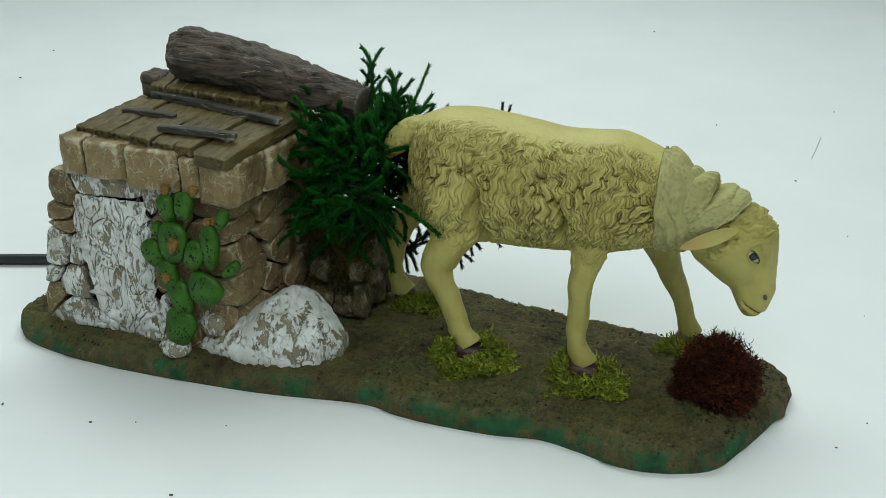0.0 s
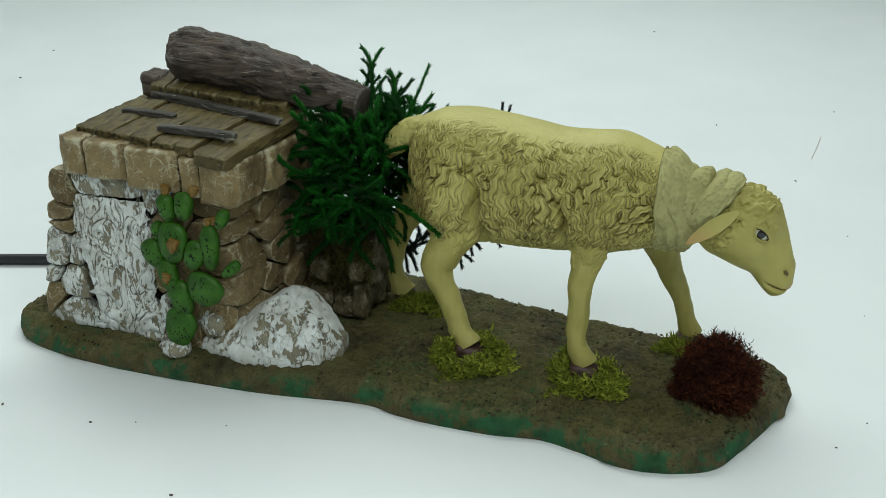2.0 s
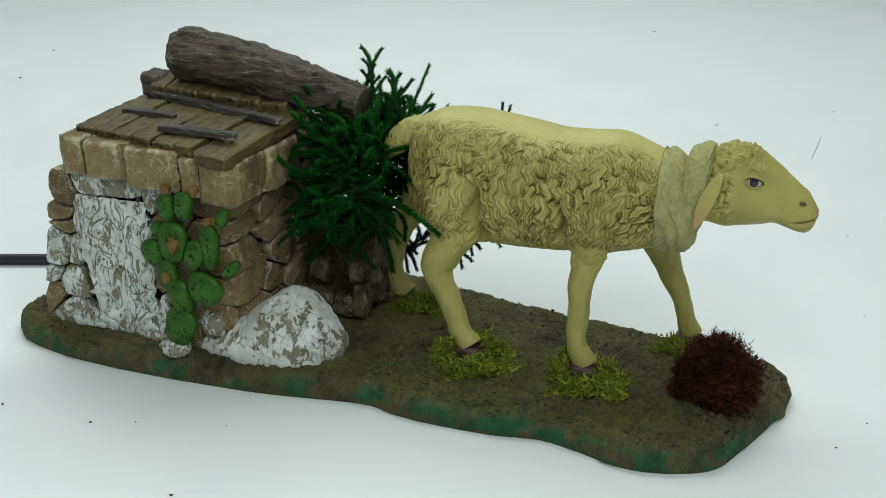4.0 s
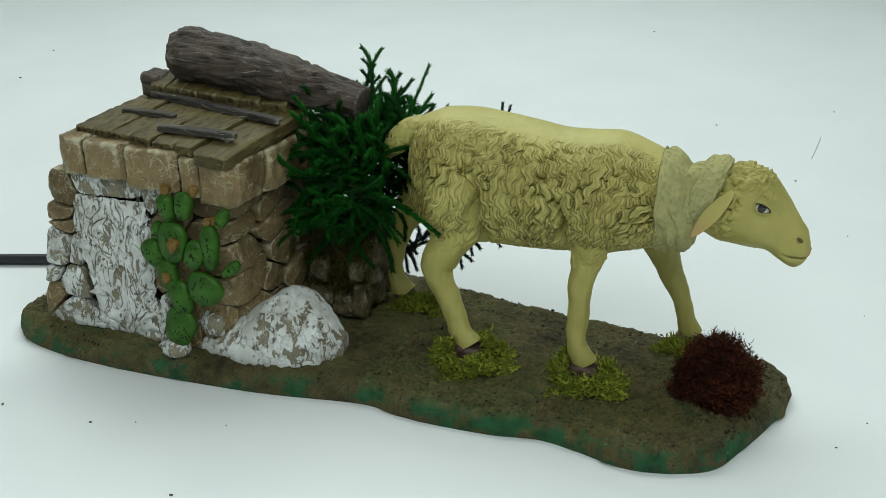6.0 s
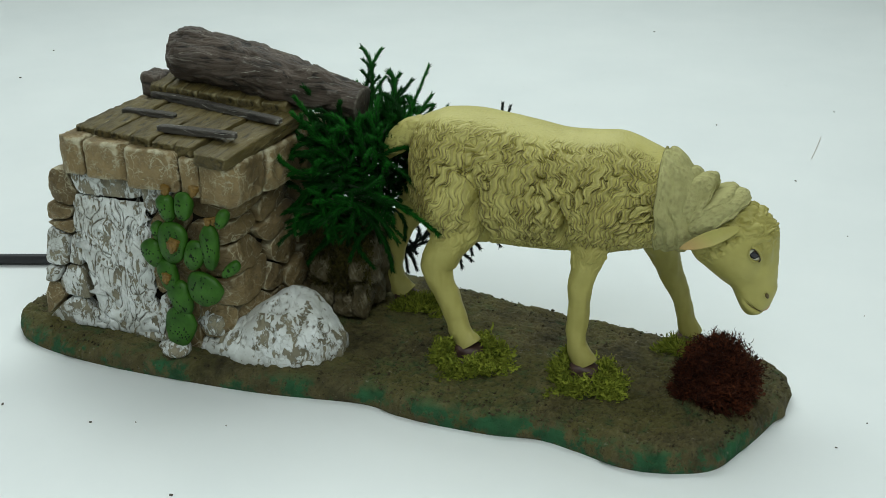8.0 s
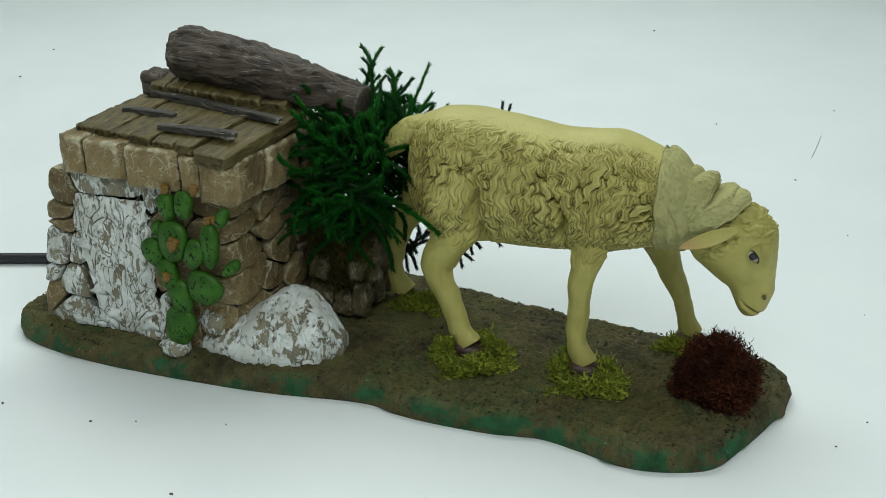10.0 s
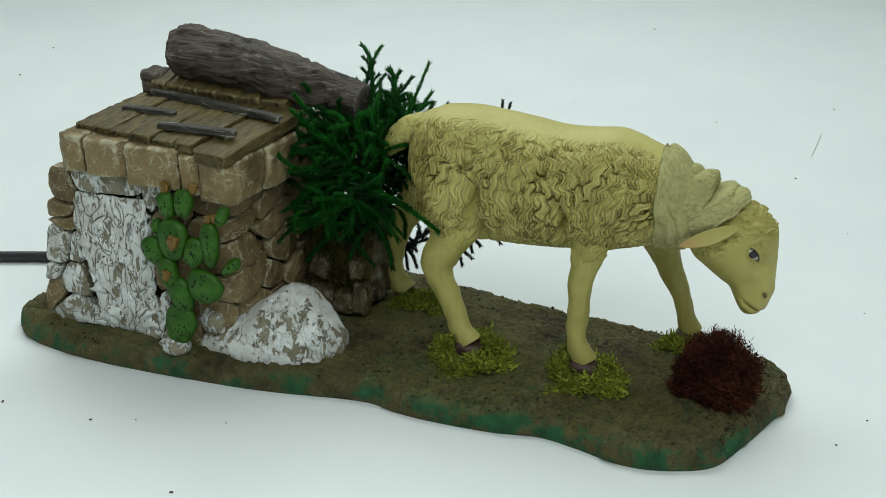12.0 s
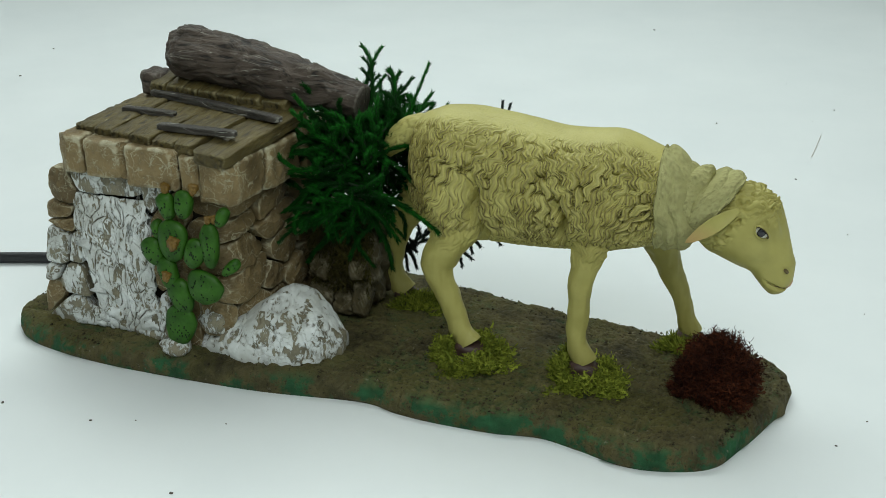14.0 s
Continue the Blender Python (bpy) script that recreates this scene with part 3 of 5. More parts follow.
    # roof planks, each a little askew, climbing to the back
    rv, rf = lump(0.088, 0.075, 0.010, 6, 8, 0.03)
    rm = pose(-0.106, 0.012, 0.1115, 5, 0, -4)
    roof = part("roof", mesh("roof", [rm @ q for q in rv], rf, M["core"]), hut)
    for x, y, w, d, turn, lift in [(-0.1455, -0.0030, 0.0120, 0.044, -6, 0.0), (-0.1345, -0.0040, 0.0115, 0.046, -5, 0.0006), (-0.1228, -0.0050, 0.0120, 0.047, -6, 0.0002),
                                   (-0.1100, -0.0090, 0.0135, 0.044, -7, 0.0010), (-0.0975, -0.0065, 0.0130, 0.051, -6, 0.0), (-0.0845, -0.0035, 0.0130, 0.060, -7, 0.0004),
                                   (-0.0672, -0.0035, 0.0195, 0.070, -8, -0.0006)]:
        block("plank", roof, x, y, 0.1166 + lift + 0.07 * (y + 0.004), w - 0.0002, d, 0.0074, "plank", (x * 9100) % 5 - 2.5, turn + (x * 5300) % 4 - 2.0, 4, power=14, rough=0.10, n=22, chips=8, keep=0.90)
    for x, w in [(-0.1360, 0.010), (-0.1262, 0.009), (-0.1170, 0.009), (-0.1070, 0.011), (-0.0955, 0.0115), (-0.083, 0.013), (-0.069, 0.014)]:
        block("plank", roof, x, 0.0300, 0.1255 - 0.00008 * (x + 0.14) * 1000 * 0.6, w + 0.0002, 0.016, 0.0100, "plank", (x * 9100) % 7 - 3.5, -5, 12, power=16, rough=0.07, n=12, chips=5, keep=0.88)
    block("post", roof, -0.1440, 0.0330, 0.1265, 0.0130, 0.016, 0.0130, "log", 0, 0, 0, power=4, rough=0.1, label="dark wooden post end")
    # grey battens nailed across
    for a, b, r in [((-0.1400, 0.0225, 0.1235), (-0.0560, 0.0040, 0.1225), 0.0021), ((-0.1410, -0.0020, 0.1212), (-0.1095, -0.0040, 0.1220), 0.0018),
                    ((-0.1090, -0.0195, 0.1208), (-0.0655, -0.0215, 0.1220), 0.0020)]:
        a, b = Vector(a), Vector(b)
        v, f = lump((b - a).length, r * 2.4, r * 1.7, 10, 8, 0.10, 1.1, a.x * 300)
        turn = math.degrees(math.atan2(b.y - a.y, b.x - a.x))
        tilt = -math.degrees(math.asin((b.z - a.z) / (b - a).length))
        part("batten", mesh("batten", v, f, M["batten"]), roof, "weathered grey wooden batten", pose(*((a + b) / 2), 0, tilt, turn))
    # the log along the back
    pts = spline([(-0.1310, 0.034, 0.1405), (-0.116, 0.034, 0.1425), (-0.085, 0.033, 0.1385), (-0.055, 0.033, 0.1325), (-0.024, 0.032, 0.1275)], 110)
    rad = spline([(0.0118,), (0.0138,), (0.0125,), (0.0105,), (0.0088,)], 110)[:, 0].copy()
    rad[0] *= 0.72
    rad[1] *= 0.92
    rad[-1] *= 0.75
    v, f = tube(pts, rad, 72)
    out = []
    for q in v:
        s = Vector((q.x * 34, q.y * 210, q.z * 210)) + Vector((noise.noise(q * 55), noise.noise(q * 55 + Vector((3, 0, 0))), noise.noise(q * 55 + Vector((0, 3, 0))))) * 1.3
        k = noise.noise(s) * 0.0018 + noise.noise(s * 2.7) * 0.0012 - abs(noise.noise(s * 1.6)) * 0.0012 + noise.noise(q * 60) * 0.0024
        c = Vector((q.x, 0.0335, 0.138 - 0.13 * (q.x + 0.09)))
        out.append(q + (q - c).normalized() * k)
    part("log", mesh("log", out, f, M["log"]), hut, "dark grey-brown weathered log")
    block("knot", hut, -0.1200, 0.0350, 0.1540, 0.0150, 0.012, 0.0050, "log", 6, 0, 0, power=3, rough=0.15, label="dark broken stub on the log")
    # mossy broken wall beside the hut
    v, f = lump(0.040, 0.036, 0.062, 22, 3.5, 0.14, 3.0, 4)
    wing = part("broken_wall", mesh("broken_wall", v, f, M["wing"]), hut, "dark brown broken wall overgrown with moss", pose(-0.0395, 0.044, 0.038))
    for x, z, w, h in [(-0.0490, 0.020, 0.014, 0.016), (-0.0350, 0.018, 0.013, 0.013), (-0.0255, 0.022, 0.010, 0.020), (-0.0480, 0.038, 0.013, 0.016), (-0.0275, 0.040, 0.010, 0.014)]:
        block("stone", wing, x + 0.0395, 0.0255 - 0.044, z - 0.038, w, 0.012, h, "wing", 8, 0, 0, power=3.4, rough=0.14)
    rng = random.Random(21)
    mv, mf = [], []
    for _ in range(4200):
        x, z = rng.uniform(-0.054, -0.020), 0.022 + 0.044 * rng.random() ** 0.6
        p = Vector((x + 0.0395, 0.0255 - 0.044 + 0.010 * rng.random() ** 2 - 0.004, z - 0.038))
        curly(mv, mf, p, Vector((rng.uniform(-0.4, 0.4), -0.5, rng.uniform(-1, 0.2))).normalized(), rng.uniform(0.002, 0.005), 0.0004, rng, 4, 0.9, -0.1)
    part("hanging_moss", mesh("hanging_moss", mv, mf, M["dry_moss"]), wing, "dry olive-brown moss")




stone_hut()


# ---- boulders at the hut's foot ----
def boulder(name, x, y, z, w, d, h, material, label, turn=0, peak=0.0, rough=0.10, n=44):
    v, f = lump(w, d, h, n, 2.2, rough, 1.8, x * 100)
    out = []
    for q in v:
        u = q.x / (w / 2)
        q.z *= 1.0 + peak * u - 0.25 * max(0, -u) * abs(peak) * 2
        q.z = max(q.z, -h * 0.30)
        q += q.normalized() * (noise.noise(q * 80) * 0.0008 + abs(noise.noise(q * 130)) * -0.0007 + noise.noise(q * 600) * 0.0002)
        out.append(q)
    ob = part(name, mesh(name, out, f, M[material]), None, label, pose(x, y, z + h * 0.29, 0, 0, turn))
    return tagged(ob, label, "rock")


def white_boulder():
    """Long low toe, a blunt peak past the middle, a steep end; chiselled all over, with a few scooped hollows."""
    n, m, long = 190, 120, 0.0800
    st = spline([(0.0030, 0.005), (0.0080, 0.012), (0.0120, 0.0165), (0.0165, 0.0195), (0.0225, 0.0212), (0.0295, 0.0218), (0.0330, 0.0215), (0.0305, 0.0195), (0.0235, 0.0150), (0.0120, 0.0070)], n)
    scoops = [(0.006, -0.017, 0.0150, 0.0060), (0.010, -0.010, 0.030, 0.0055), (0.026, -0.014, 0.024, 0.0040), (0.031, -0.008, 0.017, 0.0038), (-0.013, -0.014, 0.014, 0.0040), (-0.024, -0.013, 0.0095, 0.0032)]
    v = []
    for i, (h, d) in enumerate(st):
        x = (i / (n - 1) - 0.5) * long
        for j in range(m):
            t = 2 * math.pi * j / m
            c, w = math.cos(t), math.sin(t)
            q = Vector((x, d * math.copysign(abs(c) ** 0.85, c), h * w ** 0.85 if w > 0 else 0.004 * w))
            out = Vector((0.25 * (x / long), c, max(w, 0.0))).normalized()
            near, _ = noise.voronoi(q * 95)
            k = -0.0008 * math.exp(-(near[1] - near[0]) * 9) + noise.noise(q * 70) * 0.0014 + noise.noise(q * 190) * 0.0005 - abs(noise.noise(q * 380)) * 0.0003
            for a, b, e, r in scoops:
                u = (q - Vector((a, b, e))).length / r + 0.3 * noise.noise(q * 300)
                k -= 0.0016 * min(1, max(0, (1.15 - u) * 4))
            v.append(q + out * k * (1 if w > -0.2 else 0))
    ob = part("boulder", mesh("boulder", v, ring_faces(n, m), M["white_rock"]), None, "", pose(-0.0585, -0.0170, TOP - 0.0012, 0, 0, 9))
    tagged(ob, "large whitewashed boulder with brown hollows on the earth base", "rock")


white_boulder()
boulder("stone_chip", -0.0830, -0.0280, 0.0200, 0.0200, 0.012, 0.0170, "grey_stone", "small pale stone wedged behind the white boulder", -8, 0.1, 0.1, 12)
boulder("stone_chip", -0.0990, -0.0400, TOP - 0.001, 0.0170, 0.012, 0.0100, "grey_stone", "small grey and white stone at the cactus foot", -10, 0.1, 0.14, 12)


# ---- the prickly pear ----
def cactus():
    plant = empty("cactus", -0.095, -0.038, 0.0115, "green prickly pear with dark spots and orange fruits", "cactus")
    o = Vector(plant.location)
    rng = random.Random(5)

    def pad(x, z, w, h, tilt, y=-0.0385, thick=0.0075):
        w, h = w * 0.93, h * 0.95
        v, f = lump(w, thick, h, 9, 2.3, 0.05, 1.6, x * 70 + z)
        v = [Vector((q.x * (1 + 0.22 * q.z / (h / 2)), q.y, q.z)) for q in v]
        ob = part("pad", mesh("pad", v, f, M["cactus"]), plant, "", pose(x - o.x, y - o.y, z - o.z, 0, tilt, 0))
        spots = []
        for _ in range(int(w * h * 85000) + 4):
            a, r = rng.uniform(0, 6.28), 0.85 * math.sqrt(rng.random())
            px, pz = r * math.cos(a) * w / 2, r * math.sin(a) * h / 2
            py = -thick / 2 * math.sqrt(max(0.05, 1 - r * r)) * 1.03
            sv, sf = lump(0.0009, 0.0004, 0.0009 * rng.uniform(0.8, 1.6), 1, 2.5, 0.0)
            spots.append(([q + Vector((px * (1 + 0.22 * pz / (h / 2)), py, pz)) for q in sv], sf))
        part("speckle", mesh("speckle", *joined(spots), M["spot"]), ob, "dark spine spots")

    for p in [(-0.0945, 0.0255, 0.0175, 0.0240, 14, -0.0400), (-0.0925, 0.0420, 0.0135, 0.0200, -16, -0.0395), (-0.0985, 0.0530, 0.0110, 0.0190, -14, -0.0390),
              (-0.0785, 0.0490, 0.0205, 0.0185, 20, -0.0400), (-0.0940, 0.0710, 0.0165, 0.0230, 8, -0.0395), (-0.1062, 0.0635, 0.0125, 0.0160, -20, -0.0385),
              (-0.0820, 0.0665, 0.0115, 0.0170, 22, -0.0400), (-0.0862, 0.0905, 0.0098, 0.0150, 8, -0.0390), (-0.0962, 0.0880, 0.0098, 0.0145, -14, -0.0380),
              (-0.0735, 0.0715, 0.0098, 0.0245, 1, -0.0395), (-0.0660, 0.0868, 0.0060, 0.0110, 22, -0.0390), (-0.0635, 0.0615, 0.0060, 0.0125, 48, -0.0390),
              (-0.1030, 0.0755, 0.0056, 0.0105, -4, -0.0375)]:
        pad(*p)
    for x, z, r, y in [(-0.0912, 0.0712, 0.0029, -0.0440), (-0.0975, 0.0530, 0.0023, -0.0430), (-0.0805, 0.0985, 0.0024, -0.0385), (-0.0965, 0.0965, 0.0024, -0.0375),
                       (-0.0735, 0.0845, 0.0019, -0.0395), (-0.0705, 0.0850, 0.0018, -0.0390)]:
        r = r * 0.85
        v, f = lump(1.9 * r, 1.8 * r, 3.0 * r, 8, 2.6, 0.22, 3, x * 50)
        v = [Vector((q.x * (1 + 0.28 * q.z / r), q.y * (1 + 0.28 * q.z / r), q.z)) for q in v]
        part("fruit", mesh("fruit", v, f, M["fruit"]), plant, "orange-brown cactus fruit", pose(x - o.x, y - o.y, z - o.z, 0, 12, 0))


cactus()


# ---- feathery green bush between hut and sheep ----
def needle(v, f, root, tip, width):
    d = (tip - root).normalized()
    a = d.orthogonal().normalized() * width
    b = d.cross(a)
    k = len(v)
    v += [root + a, root - a * 0.5 + b * 0.87, root - a * 0.5 - b * 0.87, tip]
    f += [(k, k + 1, k + 3), (k + 1, k + 2, k + 3), (k + 2, k, k + 3)]


def sprig(parent, root, tip, bend, rng, dark=False, bare=0.12, size=1.0, pool=None, twigs=0):
    """A feathery sprig: a thin stem with short needles laid forward along it; pool gathers hidden ones into one mesh."""
    root, tip = Vector(root), Vector(tip)
    n = max(10, int((tip - root).length / 0.00080))
    mid = (root + tip) / 2 + Vector(bend)
    pts = [root * (1 - t) ** 2 + mid * 2 * t * (1 - t) + tip * t * t for t in np.linspace(0, 1, n)]
    o = parent.location
    v, f = pool or ([], [])
    for i in range(int(n * bare), n - 1):
        t = (pts[i + 1] - pts[i]).normalized()
        a = t.orthogonal().normalized()
        for k in range(10):
            w = rng.uniform(0, 6.283)
            out = (a * math.cos(w) + t.cross(a) * math.sin(w)).normalized()
            ln = size * rng.uniform(0.0030, 0.0052) * (1 - 0.30 * i / n)
            d = (t * rng.uniform(0.85, 1.2) + out * rng.uniform(0.35, 0.7)).normalized()
            needle(v, f, pts[i] - o, pts[i] - o + d * ln, 0.00030)
    if pool:
        return
    sv, sf = tube([np.array(p - o) for p in pts], np.linspace(0.0006, 0.00025, n), 5)
    stem = part("sprig", mesh("sprig", sv, sf, M["stem"]), parent)
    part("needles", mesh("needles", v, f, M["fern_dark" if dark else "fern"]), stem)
    for k in range(twigs):
        i = int(n * (0.35 + 0.45 * k / twigs))
        d = (pts[i + 1] - pts[i]).normalized() + Vector((rng.choice((-1, 1)) * rng.uniform(0.5, 0.9), rng.uniform(-0.4, 0.4), rng.uniform(0, 0.3)))
        sprig(parent, pts[i], pts[i] + d.normalized() * rng.uniform(0.006, 0.012), (0, 0, 0.0015), rng, dark, 0.05, size * 0.85)


def bush():
    rng = random.Random(11)
    thing = empty("bush", -0.030, 0.045, 0.0115, "dark green feathery artificial sprigs behind the sheep", "bush")
    heart = Vector((-0.028, 0.040, 0.088))
    for tip, bend in [((-0.0420, 0.030, 0.1360), (-0.004, 0, 0.010)), ((-0.0306, 0.045, 0.1513), (0.010, 0, 0.012)), ((-0.0245, 0.045, 0.1430), (-0.006, 0, 0.010)),
                      ((-0.0156, 0.045, 0.1412), (0.004, 0, 0.006)), ((0.0053, 0.045, 0.1459), (-0.002, 0, -0.004)), ((-0.0045, 0.047, 0.1370), (-0.004, 0, 0.004)),
                      ((0.0141, 0.047, 0.1254), (0.0, 0, -0.006)), ((0.0040, 0.052, 0.1290), (0, 0, 0)),
                      ((-0.0561, 0.010, 0.1050), (0.0, 0, 0.004)), ((-0.0570, 0.018, 0.1150), (0.010, 0, -0.010)), ((-0.0478, 0.010, 0.0883), (0.006, 0, 0.008)),
                      ((-0.0330, 0.008, 0.0700), (-0.006, -0.004, 0.018)), ((-0.0130, 0.006, 0.0980), (0.0, -0.004, -0.004)), ((0.0268, 0.004, 0.0765), (0.004, -0.004, 0.016)),
                      ((-0.0080, 0.008, 0.0800), (0.004, -0.004, 0.010)), ((-0.0660, 0.040, 0.1110), (0, 0, 0.006)), ((-0.0500, 0.018, 0.1180), (0.004, 0, -0.006))]:
        root = heart + Vector((rng.uniform(-0.006, 0.006), rng.uniform(-0.004, 0.006), rng.uniform(-0.010, 0.006)))
        sprig(thing, root, tip, Vector(bend) * 1.6 + Vector((rng.uniform(-1, 1), rng.uniform(-1, 1), rng.uniform(-1, 1))) * 0.006, rng, size=0.90, twigs=5 if tip[2] > 0.12 else 0)
    low = Vector((-0.028, 0.050, 0.072))
    for _ in range(150):
        root = Vector((rng.uniform(-0.046, -0.012), rng.uniform(0.012, 0.048), rng.uniform(0.066, 0.116)))
        d = (root - low).normalized() + Vector((rng.uniform(-0.5, 0.4), rng.uniform(-0.5, 0.2), rng.uniform(-0.45, 0.75)))
        sprig(thing, root, root + d.normalized() * rng.uniform(0.014, 0.027), Vector((rng.uniform(-1, 1), rng.uniform(-1, 1), rng.uniform(0.2, 1))) * 0.008, rng)
    for _ in range(48):
        root = Vector((rng.uniform(-0.036, -0.006), rng.uniform(0.030, 0.050), rng.uniform(0.092, 0.114)))
        d = Vector((rng.uniform(-0.7, 0.5), rng.uniform(-0.5, 0.2), rng.uniform(0.5, 1.0)))
        sprig(thing, root, root + d.normalized() * rng.uniform(0.014, 0.026), Vector((rng.uniform(-1, 1), rng.uniform(-1, 1), rng.uniform(-0.2, 0.8))) * 0.008, rng)
    inner = ([], [])
    for _ in range(170):
        root = Vector((rng.uniform(-0.044, -0.004), rng.uniform(0.044, 0.062), rng.uniform(0.066, 0.112)))
        d = Vector((rng.uniform(-0.5, 1.0), rng.uniform(-0.3, 0.3), rng.uniform(-0.6, 0.7)))
        sprig(thing, root, root + d.normalized() * rng.uniform(0.010, 0.018), Vector((rng.uniform(-1, 1), 0, rng.uniform(-1, 1))) * 0.005, rng, pool=inner)
    for _ in range(90):
        root = Vector((rng.uniform(-0.048, -0.014), rng.uniform(0.012, 0.040), rng.uniform(0.062, 0.112)))
        d = Vector((rng.uniform(-0.9, 0.6), rng.uniform(-0.6, 0.1), rng.uniform(-0.9, 0.8)))
        sprig(thing, root, root + d.normalized() * rng.uniform(0.014, 0.026), Vector((rng.uniform(-1, 1), rng.uniform(-1, 0), rng.uniform(0, 1))) * 0.008, rng, pool=inner)
    for _ in range(70):
        root = Vector((rng.uniform(-0.022, 0.000), rng.uniform(0.050, 0.062), rng.uniform(0.060, 0.115)))
        d = Vector((rng.uniform(-0.4, 1.0), rng.uniform(-0.2, 0.3), rng.uniform(-0.8, 0.8)))
        sprig(thing, root, root + d.normalized() * rng.uniform(0.010, 0.018), Vector((rng.uniform(-1, 1), 0, rng.uniform(-1, 1))) * 0.004, rng, pool=inner)
    tagged(part("inner_needles", mesh("inner_needles", *inner, M["fern"]), thing), kind="stuff")
    # sprigs that reach past the sheep's haunch
    for root, tip, bend in [((-0.024, 0.010, 0.092), (0.0275, -0.0030, 0.0785), (0.004, -0.004, 0.008)), ((-0.024, 0.010, 0.086), (0.0120, -0.0010, 0.0880), (0, -0.004, 0.006)),
                            ((-0.026, 0.010, 0.088), (-0.0030, 0.0020, 0.1010), (0.002, -0.004, -0.003)), ((-0.026, 0.012, 0.084), (0.0060, 0.0000, 0.0700), (0.004, -0.004, 0.008)),
                            ((-0.024, 0.012, 0.082), (0.0010, 0.0040, 0.0520), (0.008, 0, 0.008)), ((-0.030, 0.010, 0.090), (-0.0330, 0.0040, 0.0640), (-0.008, -0.002, 0.010)),
                            ((-0.034, 0.012, 0.094), (-0.0530, 0.0040, 0.0960), (0, -0.004, 0.006)), ((-0.034, 0.012, 0.090), (-0.0500, 0.0060, 0.0780), (0, -0.004, 0.008))]:
        sprig(thing, root, tip, bend, rng, size=1.15)
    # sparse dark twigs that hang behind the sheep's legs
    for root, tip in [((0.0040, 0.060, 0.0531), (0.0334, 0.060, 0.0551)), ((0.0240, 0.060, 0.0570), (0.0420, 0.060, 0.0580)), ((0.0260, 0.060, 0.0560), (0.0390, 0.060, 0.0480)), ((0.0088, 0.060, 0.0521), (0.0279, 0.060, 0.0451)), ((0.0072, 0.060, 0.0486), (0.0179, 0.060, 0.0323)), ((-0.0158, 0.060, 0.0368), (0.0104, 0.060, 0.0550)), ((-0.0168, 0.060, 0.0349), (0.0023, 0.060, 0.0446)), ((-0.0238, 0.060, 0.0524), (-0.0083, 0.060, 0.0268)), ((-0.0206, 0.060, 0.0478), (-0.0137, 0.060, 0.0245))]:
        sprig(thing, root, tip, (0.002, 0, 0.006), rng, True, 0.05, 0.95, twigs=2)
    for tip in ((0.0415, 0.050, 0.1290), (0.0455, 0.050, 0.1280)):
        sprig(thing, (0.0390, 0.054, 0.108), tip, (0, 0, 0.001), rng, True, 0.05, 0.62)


bush()


# ---- moss tufts and the red shrub ----
def tuft(name, x, y, rx, ry, h, count, material, label, category, length=0.004, width=0.0005, seed=0, group="", steps=4, curl=0.75, ragged=1.0, hole=None, clumps=0):
    rng = random.Random(seed)
    v, f = [], []
    heads = [(rng.uniform(0, 6.283), rng.random(), rng.uniform(0.7, 1.12)) for _ in range(clumps)]
    for _ in range(count):
        a = rng.uniform(0, 6.283)
        r = math.sqrt(rng.random()) * (1 + ragged * (0.28 * math.sin(3 * a + seed) + 0.18 * math.sin(7 * a + 2 * seed)))
        z = h * max(0, 1 - r * r) ** 0.5 * rng.uniform(0.25, 1.0) if r < 1 else rng.uniform(0, 0.001)
        p = Vector((r * math.cos(a) * rx, r * math.sin(a) * ry, z))
        if clumps and rng.random() < 0.8:
            ca, cr, far = heads[rng.randrange(clumps)]
            up = cr ** 0.7
            flat = math.sqrt(max(0, 1 - up * up)) * far
            p = Vector((flat * math.cos(ca) * rx, flat * math.sin(ca) * ry, up * h * far * 0.93))
            p += Vector((rng.gauss(0, 1), rng.gauss(0, 1), rng.gauss(0, 1))) * 0.0019
            p.z = max(p.z, 0.0005)
        if hole and math.hypot(p.x + x - hole[0], (p.y + y - hole[1]) * 0.8) < 0.0082:
            continue
        d = Vector((p.x / rx, p.y / ry, p.z / max(h, 0.001) + 0.2)) + Vector((rng.uniform(-1, 1), rng.uniform(-1, 1), rng.uniform(-0.3, 0.6)))
        curly(v, f, p, d.normalized(), length * rng.uniform(0.6, 1.3), width * rng.uniform(0.7, 1.4), rng, steps, curl)
    ob = part(name, mesh(name, v, f, M[material]), None, label, pose(x, y, TOP - 0.0005))
    return tagged(ob, label, category, group, "stuff")


tuft("moss", 0.0420, 0.0010, 0.0180, 0.0165, 0.0090, 6500, "moss", "yellow-green moss tuft round a hind hoof", "moss", seed=1, group="moss tufts", hole=(0.0420, 0.0000), length=0.0042, width=0.00055, steps=6, curl=1.3, clumps=60)
tuft("moss", 0.1005, 0.0000, 0.0165, 0.0160, 0.0090, 6000, "moss", "yellow-green moss tuft round a front hoof", "moss", seed=2, group="moss tufts", hole=(0.0995, 0.0010), length=0.0042, width=0.00055, steps=6, curl=1.3, clumps=55)
tuft("moss", -0.0020, 0.0480, 0.0125, 0.0110, 0.0050, 1300, "moss", "dull green moss tuft under the far hind hoof", "moss", seed=3, group="moss tufts")
tuft("moss", 0.1400, 0.0480, 0.0110, 0.0100, 0.0060, 1100, "moss", "dull green moss tuft under the far front hoof", "moss", seed=4, group="moss tufts")
tuft("moss", 0.0900, 0.0090, 0.0045, 0.0040, 0.0130, 350, "moss", "small upright wisp of green moss behind a hoof", "moss", seed=6, group="moss tufts")
